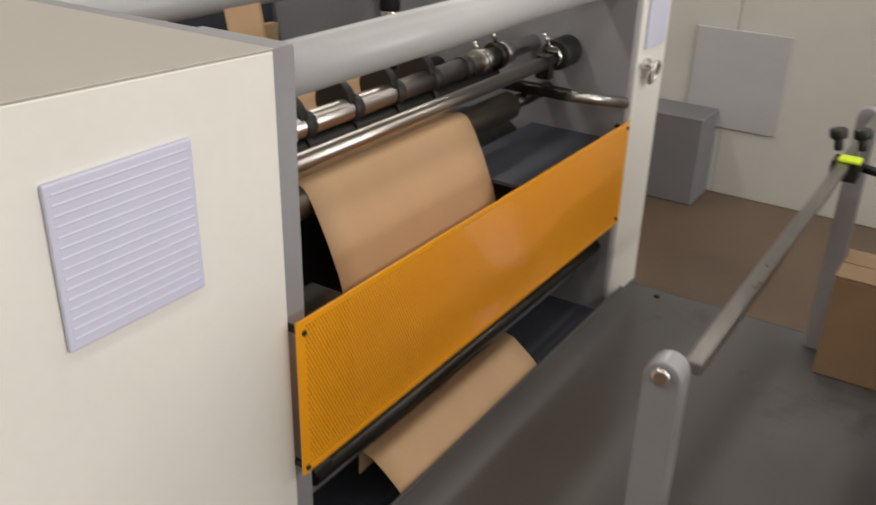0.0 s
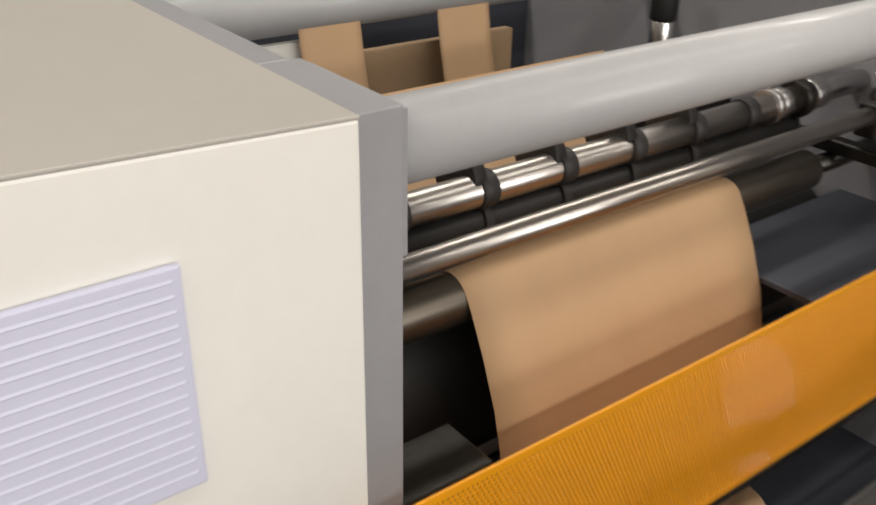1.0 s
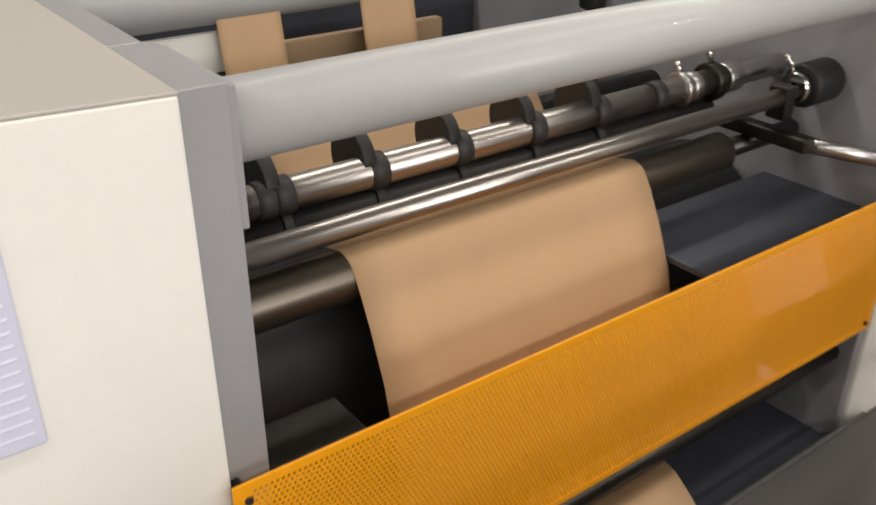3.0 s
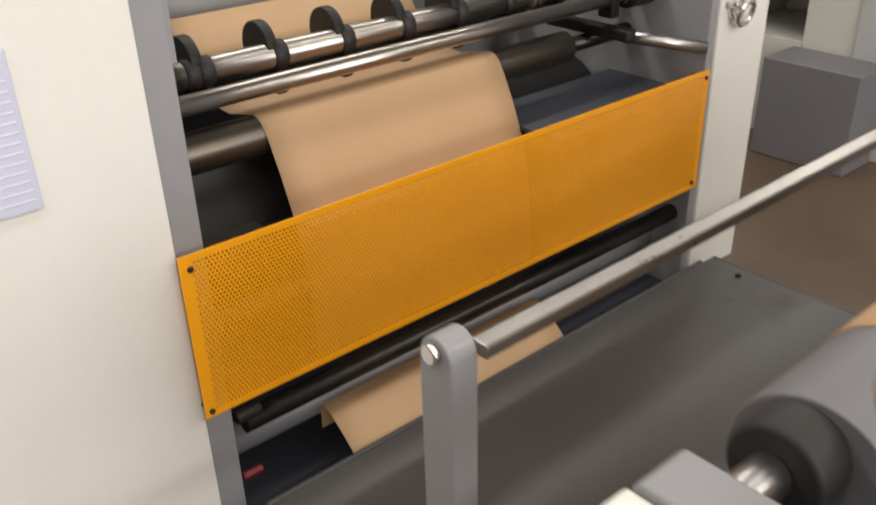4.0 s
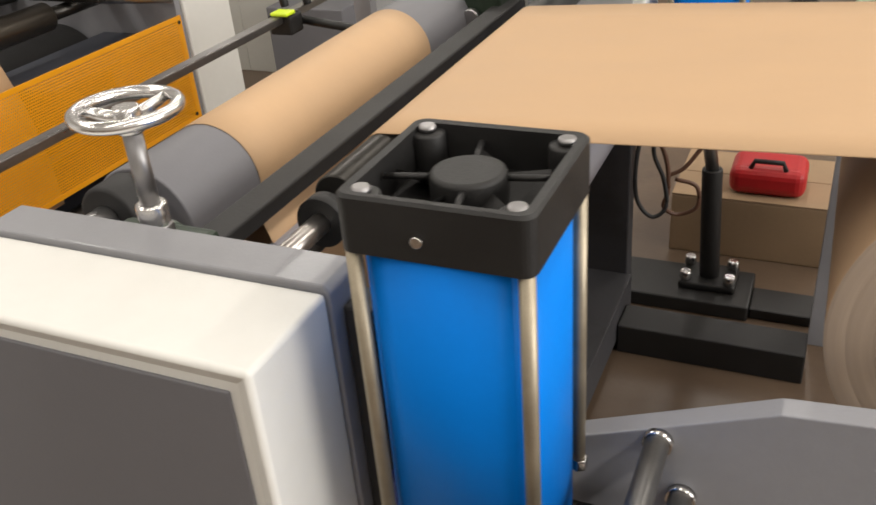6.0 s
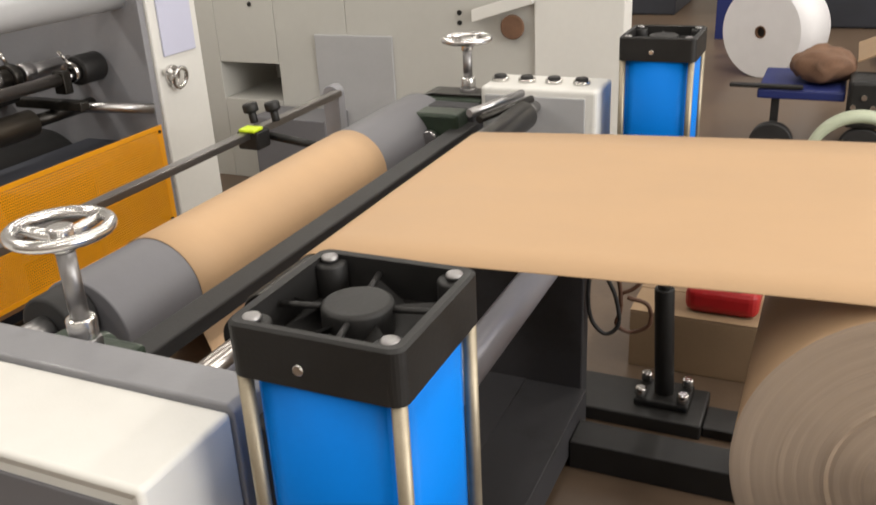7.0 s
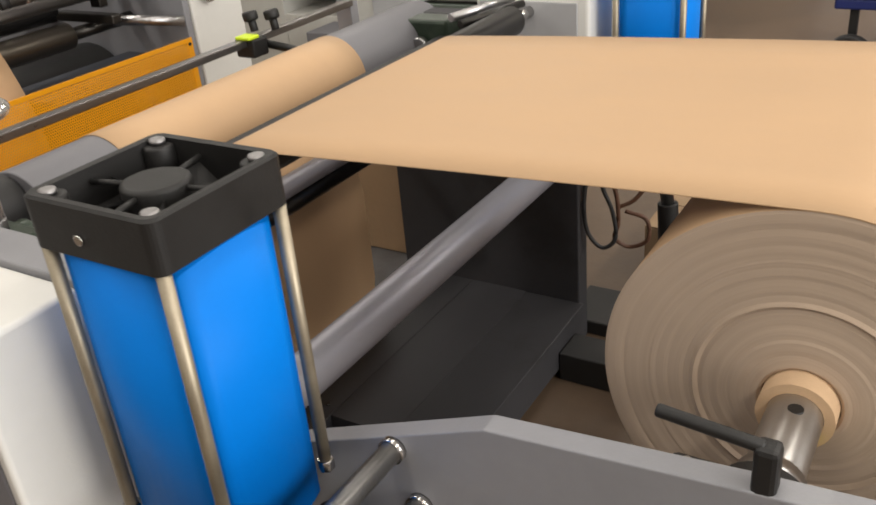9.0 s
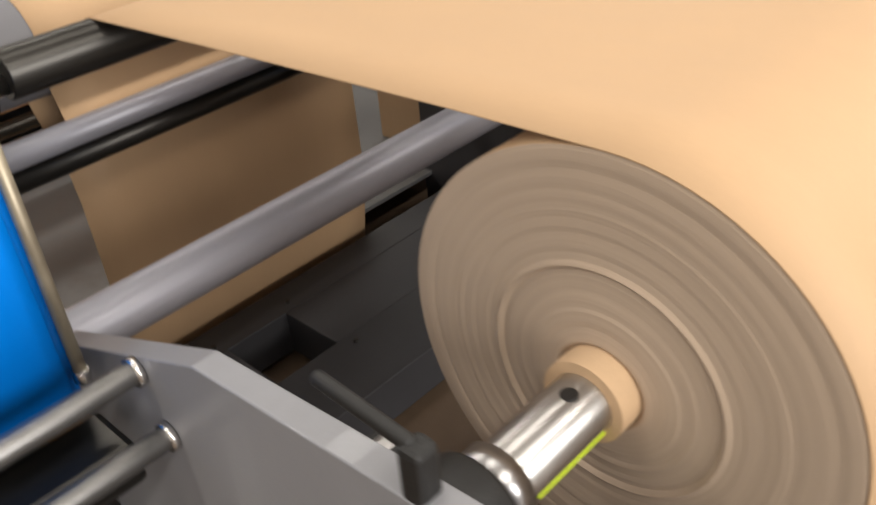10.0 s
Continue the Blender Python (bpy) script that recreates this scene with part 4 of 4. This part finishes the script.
for x, z in ((-1.63, 0.93), (-1.63, 0.965), (-0.48, 0.86), (-0.48, 0.905)):
    part("screw", rod((x, MY - 0.006, z), (x, MY, z), 0.012, 12, 0.002), BLACK, fm)
st = thing("paper_stack", (-1.8, 4.5, 1.01), "stack of white printed sheets on the grey machine", "paper stack")
for k in range(5):
    part("sheaf", block(-1.93 + 0.01 * k, -1.66 - 0.008 * k, 4.38, 4.68, 1.011 + 0.03 * k, 1.0395 + 0.03 * k, 0.003), PAPERWHITE, st)
bn = thing("carton", (-1.3, 4.5, 1.01), "small open brown carton on the grey machine", "box")
part("body", block(-1.56, -1.22, 4.38, 4.7, 1.011, 1.25, 0.004), CARTON, bn)
part("flap", block(-1.56, -1.22, 4.36, 4.379, 1.18, 1.245, 0.002), CARTON, bn)

# ---- far aisle ----
WR = thing("white_paper_roll", (0.59, 7.4, 0.0), "large white paper roll standing on the floor", "paper roll")
a, d = Vector((0.585, 7.4, 0.327)), Vector((0.5, 0.86, 0.0))
part("wound_paper", tube(a, a + d * 0.36, 0.325, 0.045, 56), PAPERWHITE, WR)
part("core", tube(a - d * 0.004, a + d * 0.364, 0.0445, 0.036, 24), BROWN, WR)
part("core_plug", rod(a + d * 0.02, a + d * 0.3, 0.035, 20), BLACK, WR)
colm = thing("blue_column", (0.33, 9.0, 0.0), "deep blue painted steel hall column", "column")
part("flange", block(0.08, 0.58, 8.9, 8.93, 0.0, HZ, 0.003), FARBLUE, colm)
part("web", block(0.31, 0.35, 8.931, 9.27, 0.0, HZ, 0.003), FARBLUE, colm)
part("flange", block(0.08, 0.58, 9.271, 9.3, 0.0, HZ, 0.003), FARBLUE, colm)


def dark_machine(x0, x1, y0, y1, h, label):
    m = thing("dark_machine", (x0, y0, 0), label, "machine", "dark machines far down the hall")
    part("base", block(x0, x1, y0, y1, 0.0, h * 0.45, 0.02), DARKPLATE, m)
    part("bed", block(x0 + 0.1, x1 - 0.15, y0 + 0.1, y1 - 0.1, h * 0.4505, h * 0.75, 0.03), RUBBER, m)
    part("head", block(x0 + 0.2, x0 + (x1 - x0) * 0.55, y0 + 0.15, y1 - 0.2, h * 0.7505, h, 0.03), DARKPLATE, m)
    part("roller", rod((x0 + 0.1, y0 + 0.04, h * 0.6), (x1 - 0.2, y0 + 0.04, h * 0.6), 0.05, 20), STEEL, m)


dark_machine(-2.2, -0.5, 10.2, 11.4, 1.3, "dark blue-grey machine far down the hall")
dark_machine(0.9, 2.6, 9.6, 10.8, 1.5, "dark blue-grey machine beyond the white roll")
dark_machine(1.5, 2.9, 7.9, 8.7, 0.6, "low dark machine bed beyond the white roll")

pt = thing("hand_truck", (1.0, 5.5, 0.0), "blue hand truck with black fittings and brown bundle", "cart")
part("deck", block(0.76, 1.18, 5.35, 5.9, 0.34, 0.39, 0.01), FARBLUE, pt, "deep blue deck")
part("fork", block(0.62, 0.98, 5.34, 5.38, 0.395, 0.415, 0.006), BLACK, pt)
part("axle_box", block(1.19, 1.40, 5.30, 5.55, 0.22, 0.46, 0.02), BLACK, pt)
for x in (0.85, 1.28):
    part("wheel", rod((x, 5.32, 0.11), (x, 5.38, 0.11), 0.11, 28, 0.01), RUBBER, pt)
    part("leg", block(x - 0.02, x + 0.02, 5.39, 5.43, 0.11, 0.34, 0.004), BLACK, pt)
for k in range(4):
    part("bolt", rod((1.22 + 0.045 * k, 5.29, 0.33 + 0.05 * (k % 2)), (1.22 + 0.045 * k, 5.30, 0.33 + 0.05 * (k % 2)), 0.014, 10), CHROME, pt)
bun = thing("cloth_bundle", (1.2, 5.8, 0.391), "crumpled brown bundle lying on the hand truck", "bundle")
bb = bmesh.new()
bmesh.ops.create_icosphere(bb, subdivisions=4, radius=1, matrix=Matrix.Translation((1.06, 5.62, 0.475)) @ Matrix.Diagonal((0.16, 0.2, 0.085, 1)))
for v in bb.verts:
    v.co += 0.03 * Vector(noise.noise_vector(v.co * 9)) + 0.012 * Vector(noise.noise_vector(v.co * 24))
    v.co.z = max(v.co.z, 0.391)
for f in bb.faces:
    f.smooth = True
part("cloth", bb, BROWN, bun)
cr = thing("carton", (1.5, 5.7, 0.0), "opened brown cardboard carton beside the hand truck", "box")
part("body", block(1.34, 1.85, 5.56, 6.1, 0.0, 0.55, 0.005), CARTON, cr)
fl = prism_y([(1.22, 0.50), (1.345, 0.555), (1.345, 0.562), (1.22, 0.507)], 5.56, 6.1)
part("flap", fl, CARTON, cr)
coil = thing("hose_coil", (1.25, 4.7, 0.0), "pale green coil of hose standing on the floor", "hose")
for k in range(3):
    part("turn", path_tube(circle_pts((1.25, 4.66 + 0.045 * k, 0.232), 0.206 - 0.004 * k, (1, 0.15, 0), (0, 0.1, 1), 48), 0.022, 10, True),
         surface("pale_green_hose", (0.42, 0.46, 0.34), 0.45, vary=0.08, scale=8), coil)
